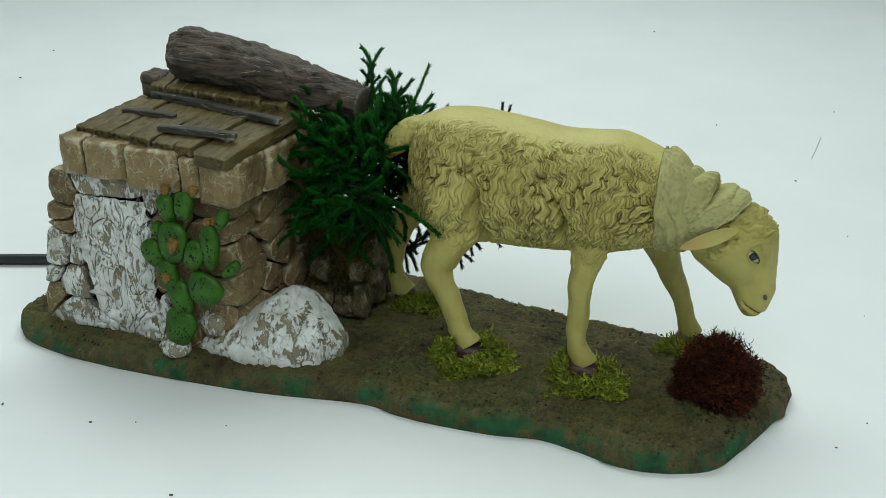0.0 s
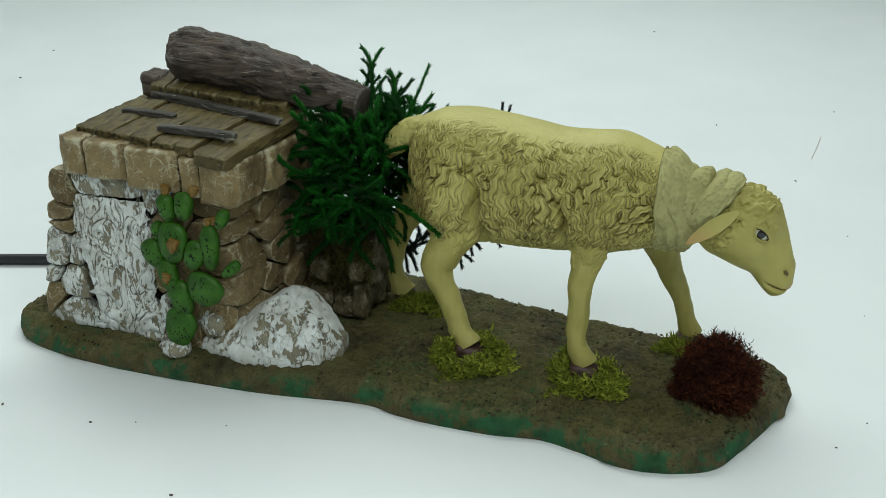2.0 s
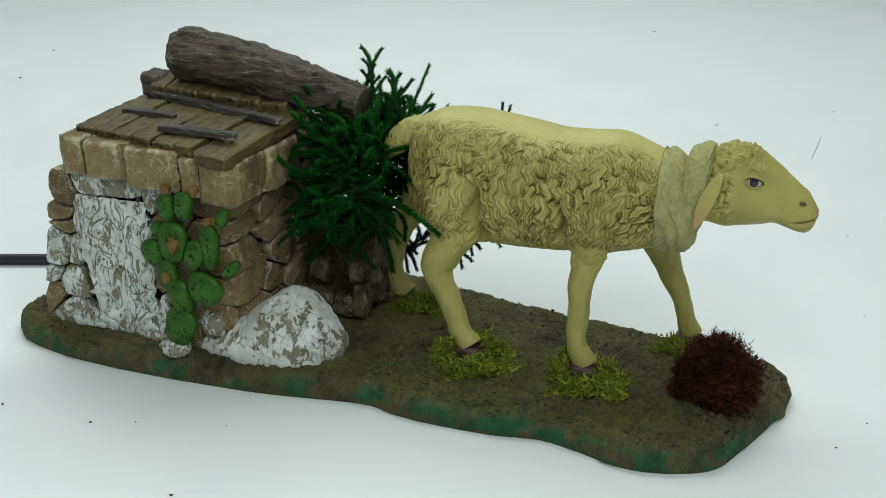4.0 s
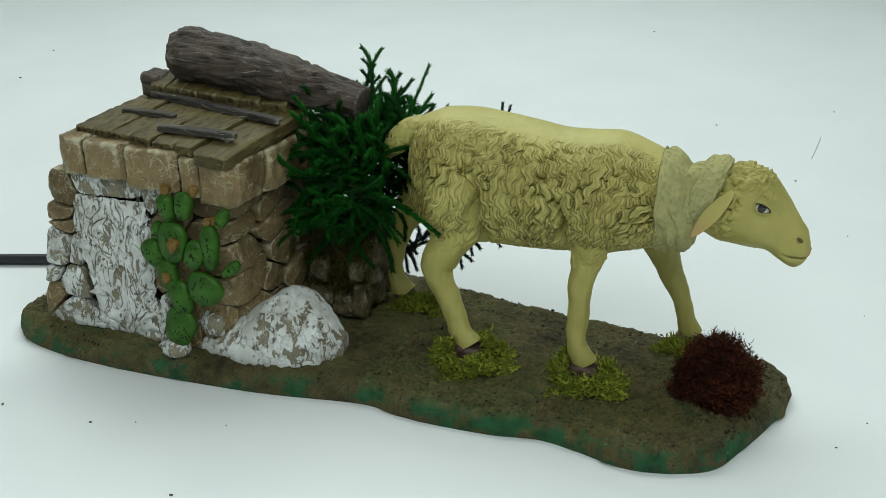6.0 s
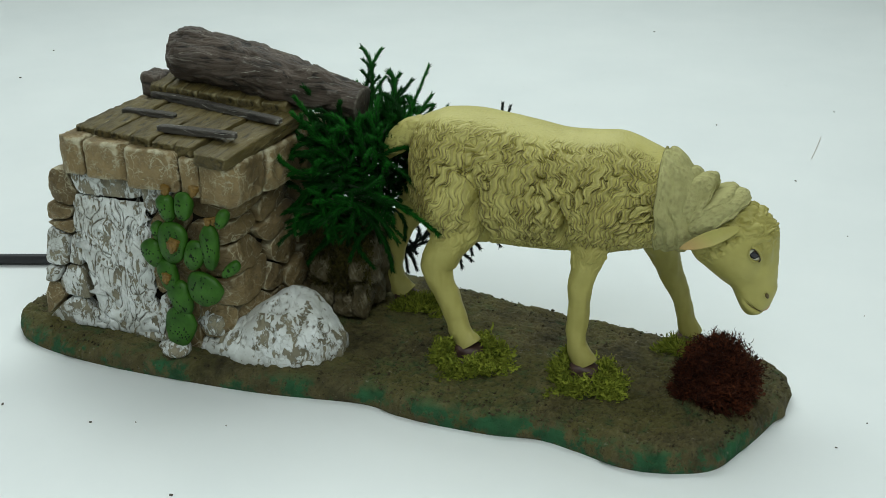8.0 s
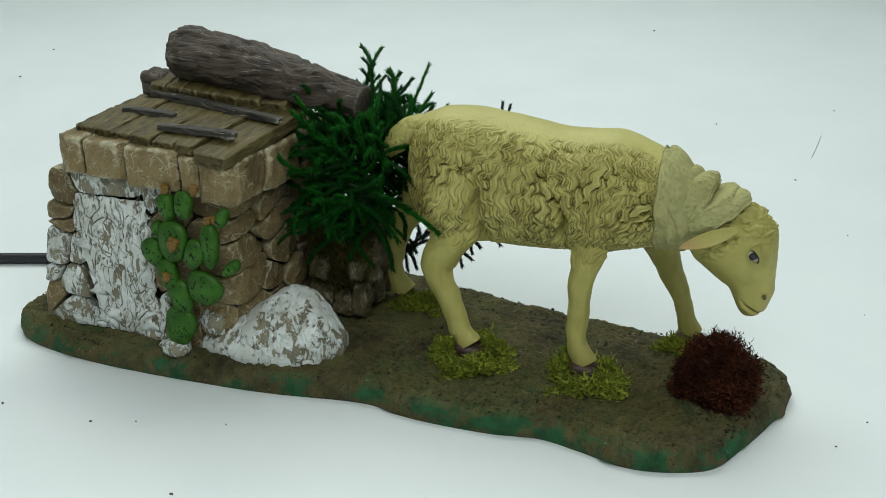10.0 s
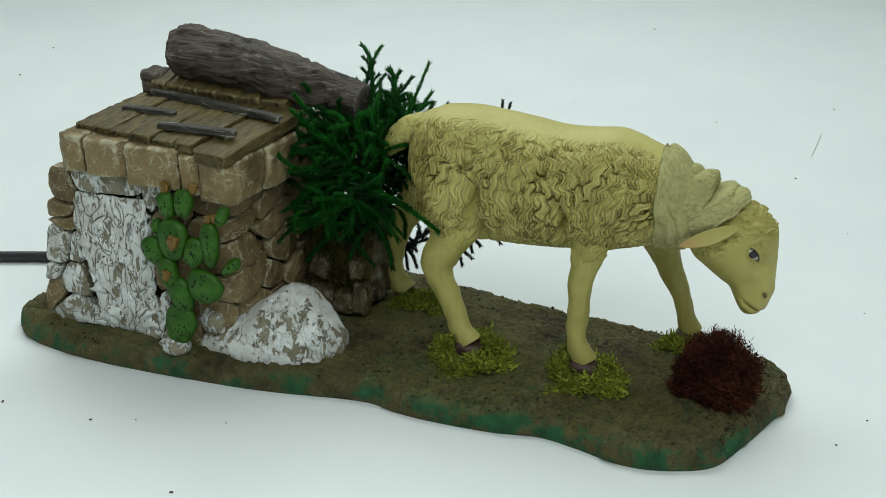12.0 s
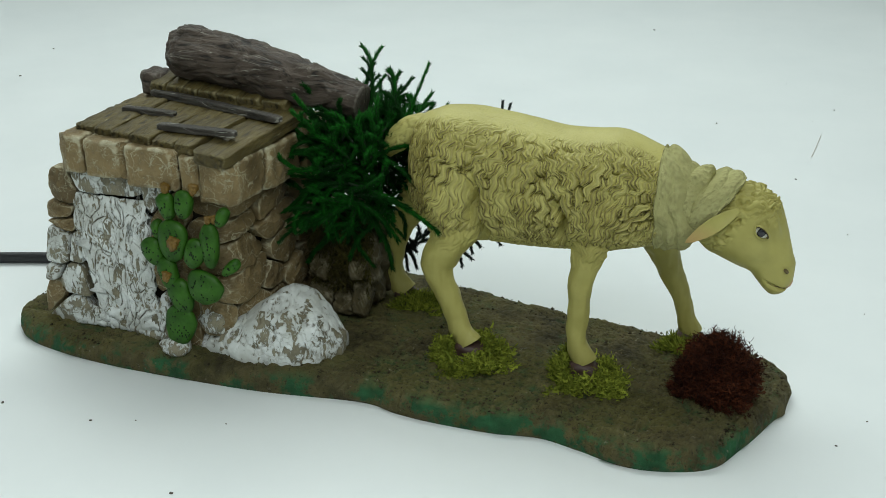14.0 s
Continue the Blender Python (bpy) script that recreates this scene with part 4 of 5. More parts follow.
tuft("moss_shrub", 0.1590, 0.0105, 0.0185, 0.0150, 0.0275, 17000, "red_moss", "dark red-brown curly moss shrub on the base", "shrub", 0.0046, 0.00032, seed=5, steps=7, curl=1.5, ragged=0.3, clumps=70)


# ---- the sheep ----
PIVOT = Vector((0.128, 0.030, 0.0935))


def wool_map(rows, cols, size_u, size_v, seed, long=0.0064, wide=0.0026, strands=2.4, slope=98, wave=0.0070, swing=0.0008):
    """A relief of combed wavy locks on a strip of that size: strands run down along v, wave together and part at each lock's rim."""
    rng = np.random.default_rng(seed)
    first, second, ridge = np.full((rows, cols), 9.0), np.full((rows, cols), 9.0), np.zeros((rows, cols))
    du, dv = size_u / rows, size_v / cols
    for gu in np.arange(0, size_u, wide * 1.9):
        for gv in np.arange(0, size_v, long * 1.15):
            cu, cv = gu + rng.uniform(-0.6, 0.6) * wide * 1.9, gv + rng.uniform(-0.6, 0.6) * long * 1.15
            ang = math.radians(slope) + 0.34 * math.sin(cu * 70 + cv * 45 + seed) + 0.28 * math.sin(cu * 160 - cv * 120) + rng.normal(0, 0.17)
            la, lb = long * rng.uniform(0.75, 1.35), wide * rng.uniform(0.7, 1.3)
            amp, ph = swing * rng.uniform(0.6, 1.5), 0.9 * math.sin(cu * 130 + cv * 60) + rng.normal(0, 0.6)
            top, off, cut = rng.uniform(0.45, 1.0), rng.uniform(0, 3.14), rng.uniform(0.45, 0.75)
            ru, rv = int(2.0 * la / du) + 1, int(2.0 * la / dv) + 1
            iu = np.arange(max(0, int(cu / du) - ru), min(rows, int(cu / du) + ru))
            iv = np.arange(int(cv / dv) - rv, int(cv / dv) + rv)
            if not len(iu):
                continue
            uu, vv = np.meshgrid(iu * du - cu, iv * dv - cv, indexing="ij")
            p = uu * math.cos(ang) + vv * math.sin(ang)
            q = -uu * math.sin(ang) + vv * math.cos(ang) - amp * np.sin(6.2832 * (p + cv) / wave + ph)
            d = np.sqrt((p / la) ** 2 + (q / lb) ** 2)
            spot = np.ix_(iu, iv % cols)
            f1, f2, h = first[spot], second[spot], ridge[spot]
            mine = d < f1
            second[spot] = np.where(mine, f1, np.minimum(f2, d))
            ridge[spot] = np.where(mine, top * (1 - cut + cut * np.abs(np.cos(strands * 1.5708 * (q / lb) * (1 + 0.2 * p / la) + off)) ** 0.8) * np.clip(1.0 + 0.30 * p / la, 0.4, 1.3), h)
            first[spot] = np.where(mine, d, f1)
    rim = np.clip((second - first) / 0.30, 0, 1)
    return ridge * (0.25 + 0.75 * np.sqrt(rim)), rim


def sheep_body():
    st = spline([(0.0030, 0.1050, 0.0030, 0.0025), (0.0038, 0.1035, 0.0140, 0.0095), (0.0075, 0.1005, 0.0240, 0.0170), (0.0140, 0.0995, 0.0282, 0.0215),
                 (0.0205, 0.0995, 0.0305, 0.0240), (0.0350, 0.0987, 0.0322, 0.0258), (0.0500, 0.0977, 0.0317, 0.0262), (0.0640, 0.0969, 0.0307, 0.0258),
                 (0.0780, 0.0963, 0.0293, 0.0252), (0.0920, 0.0973, 0.0287, 0.0250), (0.1050, 0.0985, 0.0283, 0.0240), (0.1180, 0.0979, 0.0247, 0.0212),
                 (0.1290, 0.0970, 0.0208, 0.0178), (0.1380, 0.0960, 0.0150, 0.0130)], 700)
    rows, near, far = len(st), 620, 160
    wool, rim = wool_map(rows, near, 0.150, 0.0880, 3, 0.0068, 0.0019, 2.0, swing=0.00065)
    # soft swells between the locks and clusters of deep pits
    swell, pits = np.zeros((rows, near)), np.zeros((rows, near))
    for i in range(rows):
        for j in range(near):
            a, b = i * 0.150 / rows, j * 0.088 / near
            swell[i, j] = noise.noise(Vector((a * 110, b * 110, 1.0))) + 0.5 * noise.noise(Vector((a * 260, b * 260, 4.0)))
            pits[i, j] = 0.6 * noise.noise(Vector((a * 300, b * 200, 7.0))) + noise.noise(Vector((a * 60, b * 60, 3.0)))
    pits = np.clip((pits - 0.05) / 0.25, 0, 1) * (1 - np.clip(rim * 1.7, 0, 1))
    mirrored = np.linspace(0, near - 1, far).astype(int)
    wool, swell, pits = (np.concatenate([g[:, mirrored], g[:, ::-1]], 1) for g in (wool, swell, pits))
    th = np.concatenate([np.arange(far) / far * np.pi, np.pi + np.arange(near) / near * np.pi])
    cols = near + far
    x, zc, h, w = (st[:, i:i + 1] for i in range(4))
    c, s = np.cos(th), np.sin(th)
    power = 0.92
    cy, cz = np.sign(s) * np.abs(s) ** power, np.sign(c) * np.abs(c) ** power
    side = np.abs(((th + np.pi) % (2 * np.pi)) - np.pi)
    # haunch and shoulder swell the flanks
    haunch = np.exp(-((x - 0.026) / 0.013) ** 2) * np.exp(-((side - 2.12) / 0.62) ** 2) * 0.0080
    groove = np.exp(-((x - 0.0430 - 0.004 * (side - 2) - 0.0014 * np.sin(side * 9)) / 0.0020) ** 2) * np.exp(-((side - 2.0) / 0.55) ** 2) * 0.0115
    shoulder = np.exp(-((x - 0.099) / 0.012) ** 2) * np.exp(-((side - 2.0) / 0.6) ** 2) * 0.0036
    groove2 = np.exp(-((x - 0.0835 - 0.002 * (side - 2) - 0.0016 * np.sin(side * 11)) / 0.0021) ** 2) * np.exp(-((side - 2.0) / 0.42) ** 2) * 0.0100
    fade = np.clip((side - 0.36) / 0.62, 0.03, 1) * np.clip((2.75 - side) / 0.6, 0.12, 1) * np.clip((x - 0.001) / 0.006, 0.1, 1) * np.clip((0.131 - x) / 0.004, 0.1, 1)
    r = haunch + shoulder - groove - groove2 + fade * (wool * 0.0030 - 0.0016 + swell * 0.0010 - pits * 0.0030)
    y = 0.030 + (w + r) * cy
    z = zc + (h + r) * cz
    v = np.stack([np.broadcast_to(x, y.shape), y, z], 2).reshape(-1, 3)
    return v, ring_faces(rows, cols)


def mouth_z(x):
    """The height of the mouth's slit along the muzzle."""
    return 0.0860 - 0.0010 * math.sin(math.pi * max(0, min(1, (x - 0.1775) / 0.0145)))


def head_mesh():
    st = spline([(0.1375, 0.1100, 0.1364, 0.0904, 0.0095), (0.1470, 0.1180, 0.1440, 0.0870, 0.0118), (0.1574, 0.1210, 0.1519, 0.0846, 0.0132), (0.1640, 0.1206, 0.1580, 0.0844, 0.0137),
                 (0.1692, 0.1196, 0.1640, 0.0840, 0.0134), (0.1742, 0.1154, 0.1690, 0.0839, 0.0118), (0.1803, 0.1080, 0.1735, 0.0838, 0.0098), (0.1860, 0.1013, 0.1785, 0.0818, 0.0086),
                 (0.1900, 0.0960, 0.1825, 0.0797, 0.0080), (0.1921, 0.0910, 0.1865, 0.0790, 0.0074), (0.1926, 0.0870, 0.1893, 0.0803, 0.0052), (0.1921, 0.0850, 0.1908, 0.0825, 0.0022)], 210)
    rows, cols = len(st), 260
    wool = wool_map(rows, cols, 0.066, 0.085, 8, 0.0042, 0.0021, 1.5, 40, 0.0060, 0.0008)[0]
    v = []
    for i, (tx, tz, bx, bz, w) in enumerate(st):
        m, a = Vector(((tx + bx) / 2, 0.03, (tz + bz) / 2)), Vector(((tx - bx) / 2, 0, (tz - bz) / 2))
        u = i / rows
        for j in range(cols):
            t = 2 * math.pi * j / cols
            side = abs((t + math.pi) % (2 * math.pi) - math.pi)
            # cheeks full, brow and nose bridge narrower
            k = w * (1 - 0.16 * math.cos(t) - 0.10 * math.exp(-((u - 0.72) / 0.12) ** 2) * math.cos(t))
            q = m + a * math.cos(t) + Vector((0, math.sin(t) * k, 0))
            n = (a.normalized() * math.cos(t) + Vector((0, math.sin(t), 0))).normalized()
            cap = max(0, min(1, (1.20 - side) / 0.35)) * max(0, min(1, (0.46 - u) / 0.10))
            back = max(0, min(1, (0.26 - u) / 0.05)) * max(0, min(1, (2.7 - side) / 0.4))
            d = max(cap, back) * (wool[i, j] * 0.0024 - 0.0006 - 0.0016 * max(0, min(1, (noise.noise(Vector((q.x * 420, q.y * 420, q.z * 420))) - 0.25) * 5)))
            # brow ridge over the eye, hollow under it
            d += 0.0020 * math.exp(-((u - 0.455) / 0.050) ** 2 - ((side - 0.84) / 0.18) ** 2)
            d -= 0.0013 * math.exp(-((u - 0.50) / 0.045) ** 2 - ((side - 1.15) / 0.22) ** 2)
            d -= 0.0007 * math.exp(-((u - 0.70) / 0.10) ** 2 - ((side - 1.75) / 0.30) ** 2)
            d += noise.noise(q * 160) * 0.0004 + noise.noise(q * 60) * 0.0006
            d -= 0.0010 * math.exp(-((q.x - 0.1775) / 0.0035) ** 2 - ((q.z - 0.0935) / 0.006) ** 2)
            d += 0.0009 * math.exp(-((q.x - 0.1655) / 0.006) ** 2 - ((q.z - 0.0925) / 0.005) ** 2)
            d += 0.0006 * math.exp(-((q.x - 0.1868) / 0.003) ** 2 - ((q.z - 0.0955) / 0.002) ** 2)
            # mouth slit
            d -= 0.0013 * math.exp(-((q.z - mouth_z(q.x)) / 0.0006) ** 2) * max(0, min(1, (q.x - 0.1800) / 0.003))
            d += 0.0005 * math.exp(-((q.z - mouth_z(q.x) + 0.0018) / 0.0011) ** 2) * max(0, min(1, (q.x - 0.1810) / 0.003))
            v.append(q + n * d - PIVOT)
    return v, ring_faces(rows, cols)


def cloth_ring(stations, n=110, sides=190, folds=0.0006, seed=0, twist=2.0, slant=0.0):
    """A gathered cloth sleeve: stations of x, z, half height, half width; leaning by slant, pleated, rolled at both ends."""
    st = spline(stations, n)
    v = []
    for i, (x, z, h, w) in enumerate(st):
        u = i / (n - 1)
        for j in range(sides):
            t = 2 * math.pi * j / sides
            e = Vector((math.cos(t) * 1.6, math.sin(t) * 1.6, u * 2.2)) + Vector((seed, 0, 0))
            wave = u * 7.5 + twist * math.sin(t + seed) + 2.6 * noise.noise(e * 0.8)
            k = folds * (1.6 * abs(math.cos(wave)) ** 0.8 - 1.0 + 1.1 * noise.noise(e * 1.5) - 1.2 * max(0, 0.25 - abs(noise.noise(e * 1.1 + Vector((0, 5, 0)))))) + 0.0004 * noise.noise(e * 6)
            edge = 0.0014 * math.exp(-((u - 0.90) / 0.05) ** 2) + 0.0013 * math.exp(-((u - 0.07) / 0.05) ** 2)
            k = (k + edge) * min(1, 12 * u + 0.3) * min(1, 12 * (1 - u) + 0.3)
            lean = 0.0016 * noise.noise(Vector((math.cos(t) * 2, math.sin(t) * 2, seed + 7)))
            up = (h + k) * math.cos(t)
            v.append(Vector((x + lean + slant * up, 0.03 + (w + k) * math.sin(t), z + up)))
    return v, ring_faces(n, sides)


def leg(sheep, o, name, pts, radii, hoof, label, fleece=0.30):
    n, sides = 260, 150
    line = spline(pts, n)
    v, f = tube(line, spline([(r,) for r in radii], n)[:, 0], sides, 0.85, 0.0009, 130, pts[0][0] * 99)
    # the fleece runs down on to the top of the leg
    wool = wool_map(n, sides, 0.085, 0.048, int(pts[0][0] * 1e4) + 50, 0.0060, 0.0019, 2.0, 15)[0]
    for i, q in enumerate(v):
        k = i // sides
        fade = min(1, max(0, (fleece - k / n) / 0.14))
        v[i] = q + (q - Vector(line[k])).normalized() * (fade * (wool[k, i % sides] * 0.0022 - 0.0010) + 0.00035 * noise.noise(Vector((q.x * 420, q.y * 420, q.z * 90))))
    ob = part(name, mesh(name, [q - o for q in v], f, M["skin"]), sheep, label)
    x, y, z, turn = hoof
    hv, hf = lump(0.0155, 0.0125, 0.0100, 9, 3.0, 0.05, 2, x * 90)
    hv = [Vector((q.x, q.y * (1 - 0.12 * q.x / 0.007) - 0.0, q.z)) for q in hv]
    hv = [Vector((q.x, q.y + (0.0004 if abs(q.y) < 0.0012 and q.x > 0.003 else 0), q.z - (0.0012 * q.x / 0.007 if q.z > 0 else 0))) for q in hv]
    part("hoof", mesh("hoof", hv, hf, M["hoof"]), ob, "dark brown painted hoof", pose(x - o.x, y - o.y, z - o.z, 0, 0, turn))


def the_sheep():
    sheep = empty("sheep", 0.064, 0.030, 0.0115, "cream-yellow painted model sheep with carved wool", "sheep")
    o = Vector(sheep.location)
    v, f = sheep_body()
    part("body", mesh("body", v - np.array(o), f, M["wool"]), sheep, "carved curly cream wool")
    tp = spline([(0.0130, 0.030, 0.1185), (0.0040, 0.029, 0.1180), (-0.0020, 0.028, 0.1140), (-0.0070, 0.028, 0.1085), (-0.0105, 0.028, 0.1030)], 60)
    tr = spline([(0.0055,), (0.0056,), (0.0054,), (0.0044,), (0.0012,)], 60)[:, 0]
    v, f = tube(tp, tr, 60)
    wool = wool_map(60, 60, 0.03, 0.034, 4, slope=10)[0]
    v = [q - o + (q - Vector(tp[i // 60])).normalized() * 0.0012 * wool[i // 60, i % 60] for i, q in enumerate(v)]
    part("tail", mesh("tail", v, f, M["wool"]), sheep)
    leg(sheep, o, "hind_leg", [(0.0310, 0.0215, 0.1010), (0.0322, 0.0180, 0.0900), (0.0326, 0.0135, 0.0790), (0.0272, 0.0095, 0.0670), (0.0226, 0.0080, 0.0560), (0.0292, 0.0080, 0.0395), (0.0352, 0.0070, 0.0250), (0.0402, 0.0060, 0.0176)],
        [0.0110, 0.0125, 0.0112, 0.0090, 0.0080, 0.0059, 0.0057, 0.0068], (0.0410, 0.0056, 0.0138, 0), "cream hind leg, woolly down to the hock", 0.46)
    leg(sheep, o, "front_leg", [(0.0970, 0.0200, 0.0900), (0.0962, 0.0125, 0.0760), (0.0940, 0.0085, 0.0590), (0.0938, 0.0080, 0.0415), (0.0935, 0.0075, 0.0275), (0.0978, 0.0070, 0.0176)],
        [0.0110, 0.0084, 0.0060, 0.0051, 0.0047, 0.0064], (0.0988, 0.0064, 0.0138, 0), "smooth cream front leg", 0.34)
    leg(sheep, o, "hind_leg", [(0.0080, 0.0470, 0.0860), (-0.0030, 0.0520, 0.0720), (-0.0140, 0.0540, 0.0550), (-0.0198, 0.0540, 0.0340), (-0.0188, 0.0540, 0.0230), (-0.0120, 0.0540, 0.0155)],
        [0.0120, 0.0100, 0.0068, 0.0056, 0.0058, 0.0064], (-0.0105, 0.0540, 0.0122, 0), "smooth cream hind leg")
    leg(sheep, o, "front_leg", [(0.1160, 0.0470, 0.0860), (0.1190, 0.0510, 0.0740), (0.1248, 0.0540, 0.0600), (0.1338, 0.0540, 0.0395), (0.1388, 0.0540, 0.0255), (0.1422, 0.0540, 0.0182)],
        [0.0105, 0.0096, 0.0076, 0.0049, 0.0047, 0.0056], (0.1424, 0.0540, 0.0138, 0), "smooth cream front leg")
    # cloth neck: a fixed sleeve, a loose fold and a collar on the head
    v, f = cloth_ring([(0.1238, 0.0978, 0.0222, 0.0192), (0.1262, 0.0976, 0.0240, 0.0205), (0.1305, 0.0968, 0.0236, 0.0200), (0.1355, 0.0950, 0.0212, 0.0184), (0.1400, 0.0935, 0.0170, 0.0150), (0.1420, 0.0930, 0.0115, 0.0105)], seed=1, folds=0.0009, twist=2.6)
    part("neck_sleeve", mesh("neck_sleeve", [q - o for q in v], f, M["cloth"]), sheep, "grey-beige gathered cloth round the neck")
    v, f = cloth_ring([(0.1250, 0.0970, 0.0180, 0.0155), (0.1300, 0.0975, 0.0182, 0.0158), (0.1370, 0.0990, 0.0170, 0.0150), (0.1425, 0.1008, 0.0150, 0.0135), (0.1440, 0.1010, 0.0090, 0.0080)], seed=4, folds=0.0014)
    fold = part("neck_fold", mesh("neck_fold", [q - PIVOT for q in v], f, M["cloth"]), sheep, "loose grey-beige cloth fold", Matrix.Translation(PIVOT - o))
    v, f = cloth_ring([(0.1330, 0.1030, 0.0050, 0.0050), (0.1355, 0.1038, 0.0110, 0.0105), (0.1380, 0.1044, 0.0168, 0.0156), (0.1422, 0.1048, 0.0178, 0.0165), (0.1462, 0.1052, 0.0172, 0.0156), (0.1486, 0.1052, 0.0146, 0.0126)], seed=9, folds=0.0006, twist=1.2, slant=0.26)
    # the head, with what is set into it
    hv, hf = head_mesh()
    head = part("head", mesh("head", hv, hf, M["skin"]), sheep, "smooth cream head with curly poll", Matrix.Translation(PIVOT - o))
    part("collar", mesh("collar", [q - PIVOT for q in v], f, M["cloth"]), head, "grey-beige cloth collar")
    for sgn in (-1, 1):
        e = Vector((0.1686, 0.03 + sgn * 0.0116, 0.1070)) - PIVOT
        ev, ef = lump(0.0066, 0.0034, 0.0044, 7, 2.1, 0.0)
        part("eye", mesh("eye", ev, ef, M["eye_white"]), head, "glossy painted eye", pose(*e, 0, 12, -sgn * 14))
        iv, jf = lump(0.0040, 0.0018, 0.0040, 6, 2.1, 0.0)
        part("iris", mesh("iris", iv, jf, M["iris"]), head, "dark glossy iris", pose(e.x - 0.0001, e.y + sgn * 0.0011, e.z + 0.0002, 0, 0, -sgn * 14))
        lids = []
        for up in (1, -1):
            lp = [(0.0039 * math.cos(t), sgn * (0.0011 * math.sin(t)), (0.0022 if up > 0 else -0.0025) * math.sin(t)) for t in np.linspace(0, math.pi, 16)]
            lids.append(tube(lp, [0.00060 if up > 0 else 0.00035] * 16, 8))
        part("eyelid", mesh("eyelid", *joined(lids), M["skin"]), head, "", pose(e.x, e.y + sgn * 0.0006, e.z + 0.0003, 0, 26, -sgn * 14))
        # the upper lid's shadow on the eye, modelled as a thin dark strip
        rv, rf = tube([(0.0037 * math.cos(t), sgn * (0.0011 * math.sin(t) + 0.0006), 0.0016 * math.sin(t)) for t in np.linspace(0.1, 3.0, 16)], [0.00028] * 16, 6)
        part("lid_line", mesh("lid_line", rv, rf, M["lid_dark"]), head, "dark strip standing for the upper lid's shadow", pose(e.x, e.y + sgn * 0.0006, e.z + 0.0003, 0, 26, -sgn * 14))
        nv, nf = lump(0.0036, 0.0014, 0.0017, 6, 2.2, 0.05)
        part("nostril", mesh("nostril", nv, nf, M["mouth"]), head, "dark nostril", pose(*((Vector((0.1872, 0.03 + sgn * 0.0066, 0.0938)) - PIVOT)), 0, 30, -sgn * 35))
        # ear: a cupped leaf that droops backwards
        a, b = Vector((0.1552, 0.03 + sgn * 0.0122, 0.1120)) - PIVOT, Vector((0.1418, 0.03 + sgn * 0.0190, 0.0893)) - PIVOT
        v2, rows, cols = [], 26, 22
        d = b - a
        wide = Vector((0.72, sgn * 0.18, -0.42)).normalized()
        wide = (wide - d.normalized() * wide.dot(d.normalized())).normalized()
        nrm = d.normalized().cross(wide)
        for i in range(rows):
            t = i / (rows - 1)
            half = 0.0032 * math.sin(math.pi * min(1, 0.06 + 0.94 * t)) ** 0.75 * (1.0 if t < 0.98 else 0.3) + 0.0002
            for j in range(cols):
                w = 2 * math.pi * j / cols
                cup = 0.0016 * (math.cos(w) ** 2) * half / 0.0042
                v2.append(a + d * t + wide * half * math.cos(w) + nrm * (0.0009 * math.sin(w) * (1 - 0.5 * t) + cup * (-sgn) + 0.002 * math.sin(math.pi * t) * -sgn))
        part("ear", mesh("ear", v2, ring_faces(rows, cols), M["ear"]), head, "drooping cream ear with pinkish tip")
    # the mouth's dark line, along the slit in the head
    cols = 260
    rows = len(hv) // cols
    for flip in (1, -1):
        line = []
        for i in range(int(0.5 * rows), int(0.965 * rows)):
            row = [hv[i * cols + (j if flip > 0 else cols - j)] + PIVOT for j in range(int(0.2 * cols), int(0.48 * cols))]
            q = min(row, key=lambda p: abs(p.z - mouth_z(p.x)))
            if q.x > 0.1825 and abs(q.z - mouth_z(q.x)) < 0.0006:
                line.append(np.array(q - PIVOT))
        mv, mf = tube(line, np.linspace(0.0001, 0.0004, len(line)), 8)
        part("mouth", mesh("mouth", mv, mf, M["mouth"]), head, "dark painted mouth line")
    pv, pf = lump(0.0036, 0.0076, 0.0056, 8, 2.3, 0.06)
    part("lip", mesh("lip", pv, pf, M["pink"]), head, "pinkish painted lip", pose(*(Vector((0.1912, 0.03, 0.0868)) - PIVOT), 0, 12, 0))
    return sheep, head, fold


sheep, head, fold = the_sheep()


# ---- the power cable and the dust on the sheet ----
def cable():
    p = spline([(-0.62, -0.080, 0.0034), (-0.40, -0.014, 0.0034), (-0.272, 0.0335, 0.0034), (-0.2426, 0.0440, 0.0034), (-0.205, 0.056, 0.0036), (-0.170, 0.062, 0.006), (-0.145, 0.055, 0.010)], 60)
    v, f = tube(p, [0.0033] * 60, 16)
    tagged(part("power_cable", mesh("power_cable", v, f, M["cable"])), "black round power cable lying on the white sheet", "cable")


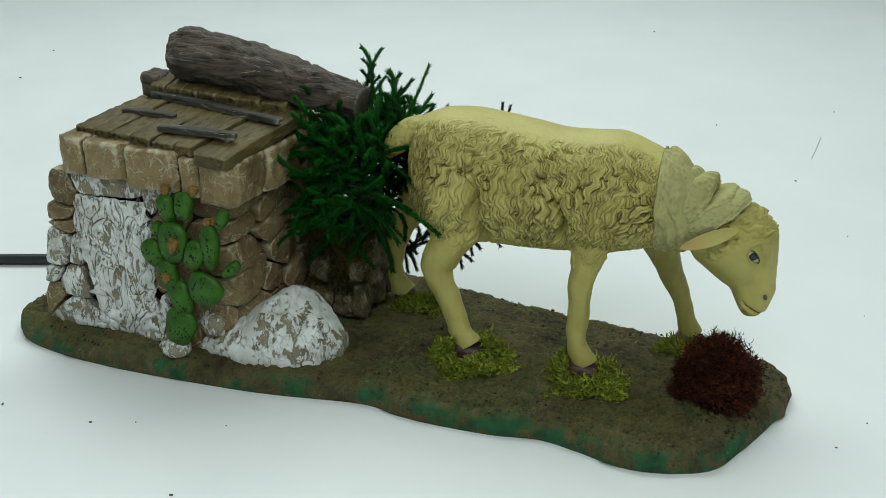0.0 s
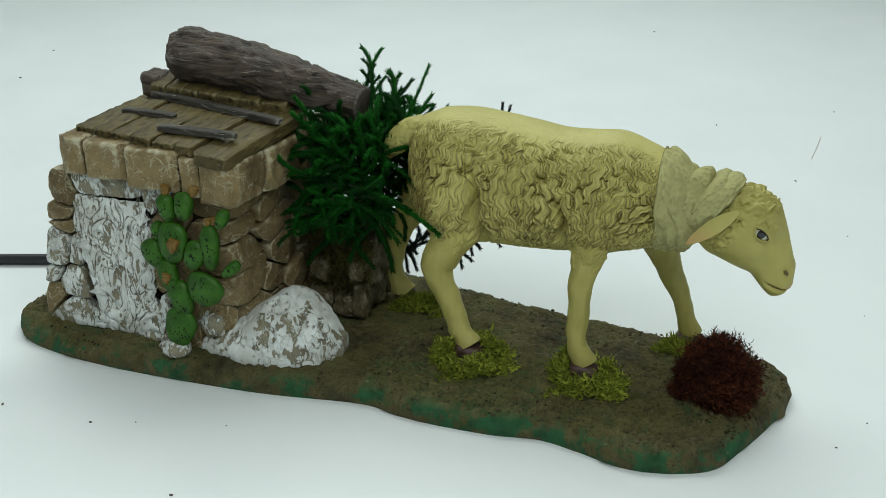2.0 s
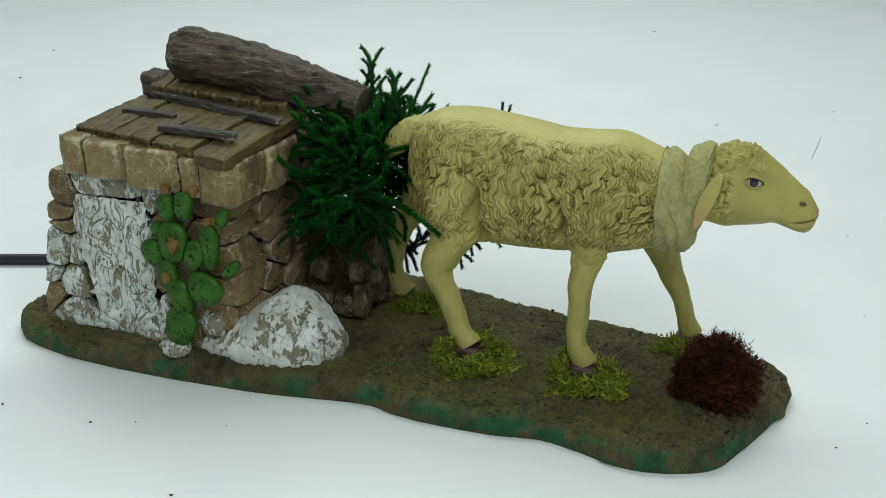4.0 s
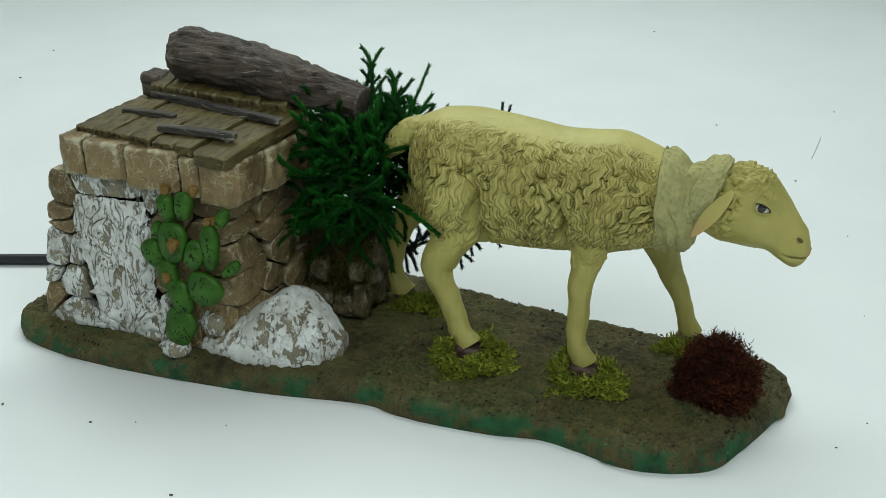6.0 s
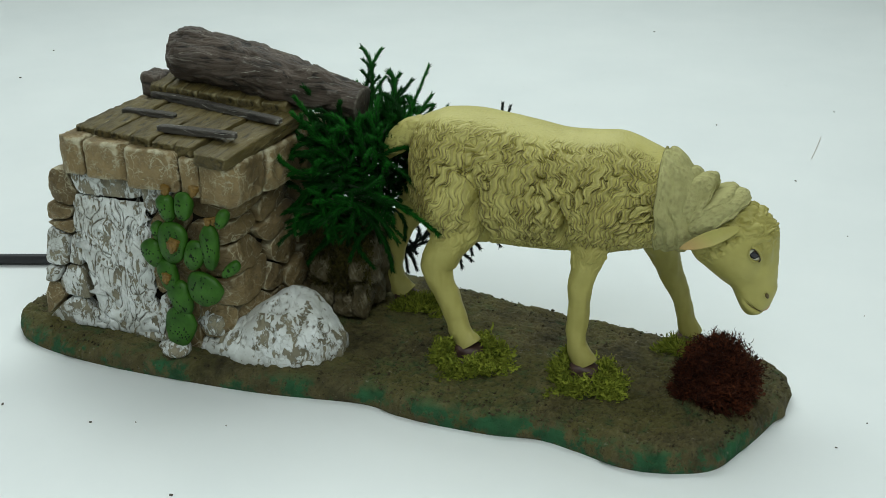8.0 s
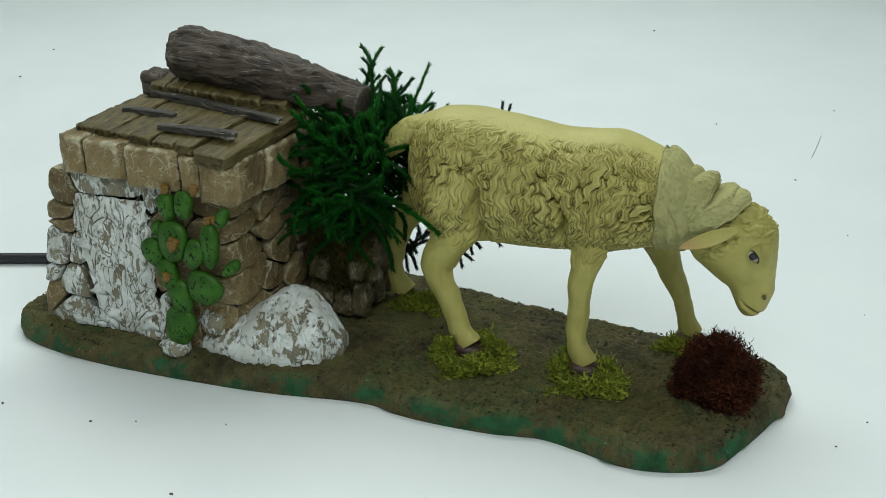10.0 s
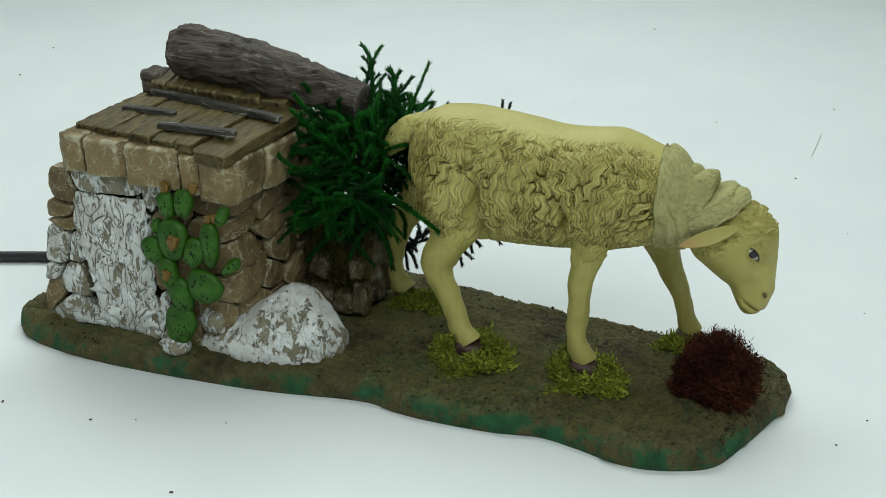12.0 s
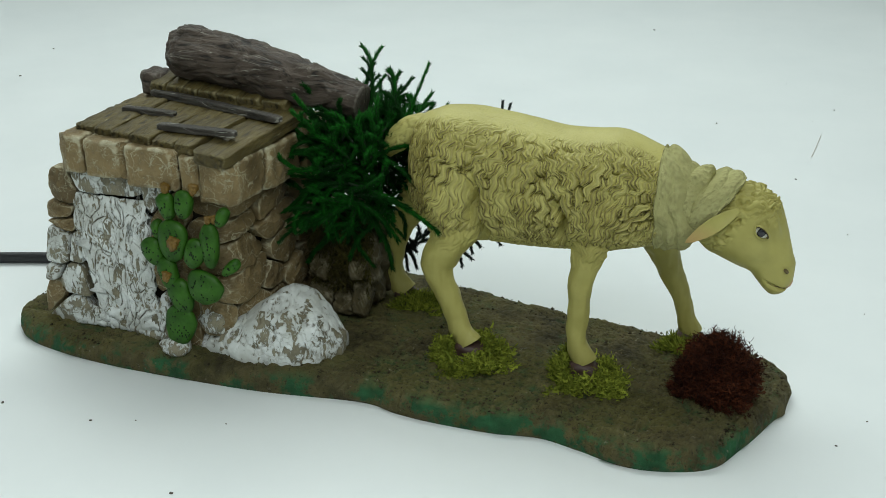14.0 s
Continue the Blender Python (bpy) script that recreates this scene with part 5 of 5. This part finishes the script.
def dust():
    rng = random.Random(2)
    bits = []
    spots = [(-0.1113, -0.0945, 1.2), (-0.1604, -0.0958, 1.5), (-0.0915, -0.0873, 0.8), (-0.0453, -0.129, 1.4), (-0.0506, -0.0754, 0.7), (-0.0064, 0.8131, 2.2), (0.1056, 0.4721, 1.6),
             (0.1774, 0.3525, 1.5), (0.2154, 0.2565, 1.0), (-0.5592, 0.3955, 2.0), (-0.6017, 0.4997, 2.0), (0.2263, 0.1416, 0.8), (0.228, 0.028, 0.9), (0.215, 0.0024, 1.0), (0.1990, 0.5473, 1.5)]
    for _ in range(26):
        spots.append((rng.uniform(-0.3, 0.3), rng.choice((rng.uniform(-0.17, -0.07), rng.uniform(0.2, 0.8))), rng.uniform(0.25, 0.6)))
    for x, y, s in spots:
        v, f = lump(0.0013 * s, 0.0008 * s, 0.0005 * s, 1, 3, 0.2, 2, x * 90)
        a = rng.uniform(0, 3.1)
        bits.append(([Vector((x + q.x * math.cos(a) - q.y * math.sin(a), y + q.x * math.sin(a) + q.y * math.cos(a), 0.0002 * s + q.z)) for q in v], f))
    tagged(part("dust", mesh("dust", *joined(bits), M["fleck"])), "scattered dark dust flecks on the white sheet", "dust", kind="stuff")


def fibre():
    p = spline([(0.1861, 0.4080, 0.0005), (0.1888, 0.4384, 0.0006), (0.1909, 0.4685, 0.0005)], 24)
    v, f = tube(p, [0.00022] * 24, 6)
    tagged(part("hair_fibre", mesh("hair_fibre", v, f, M["hair"])), "thin pale brown hair lying on the white sheet", "hair")


cable()
dust()
fibre()


# ---- the head nods: up and down about the neck ----
def motions():
    o = Vector(sheep.location)
    nod = [(0, 0), (0.5, 0.25), (1, 1.2), (1.5, 5.0), (2, 13.4), (2.5, 24.4), (3, 32.6), (3.3, 37.0), (3.8, 42.0), (4.36, 44.0), (4.9, 42.0), (5.3, 38.6), (5.5, 36.2), (6, 28.2), (6.5, 18.2),
           (7, 8.8), (7.5, 2.9), (8, 1.0), (8.6, 0.2), (9.4, -0.4), (10.5, -0.5), (11.5, -0.5), (12, -0.3), (12.5, 0.2), (13, 1.2), (13.5, 4.9), (14, 13.4)]
    at = PIVOT - o
    walk(head, [(t, pose(*at, 0, 36.5 - 1.11 * a, 0)) for t, a in nod])
    walk(fold, [(t, pose(*at, 0, (36.5 - 1.11 * a) * 0.5, 0)) for t, a in nod])


motions()
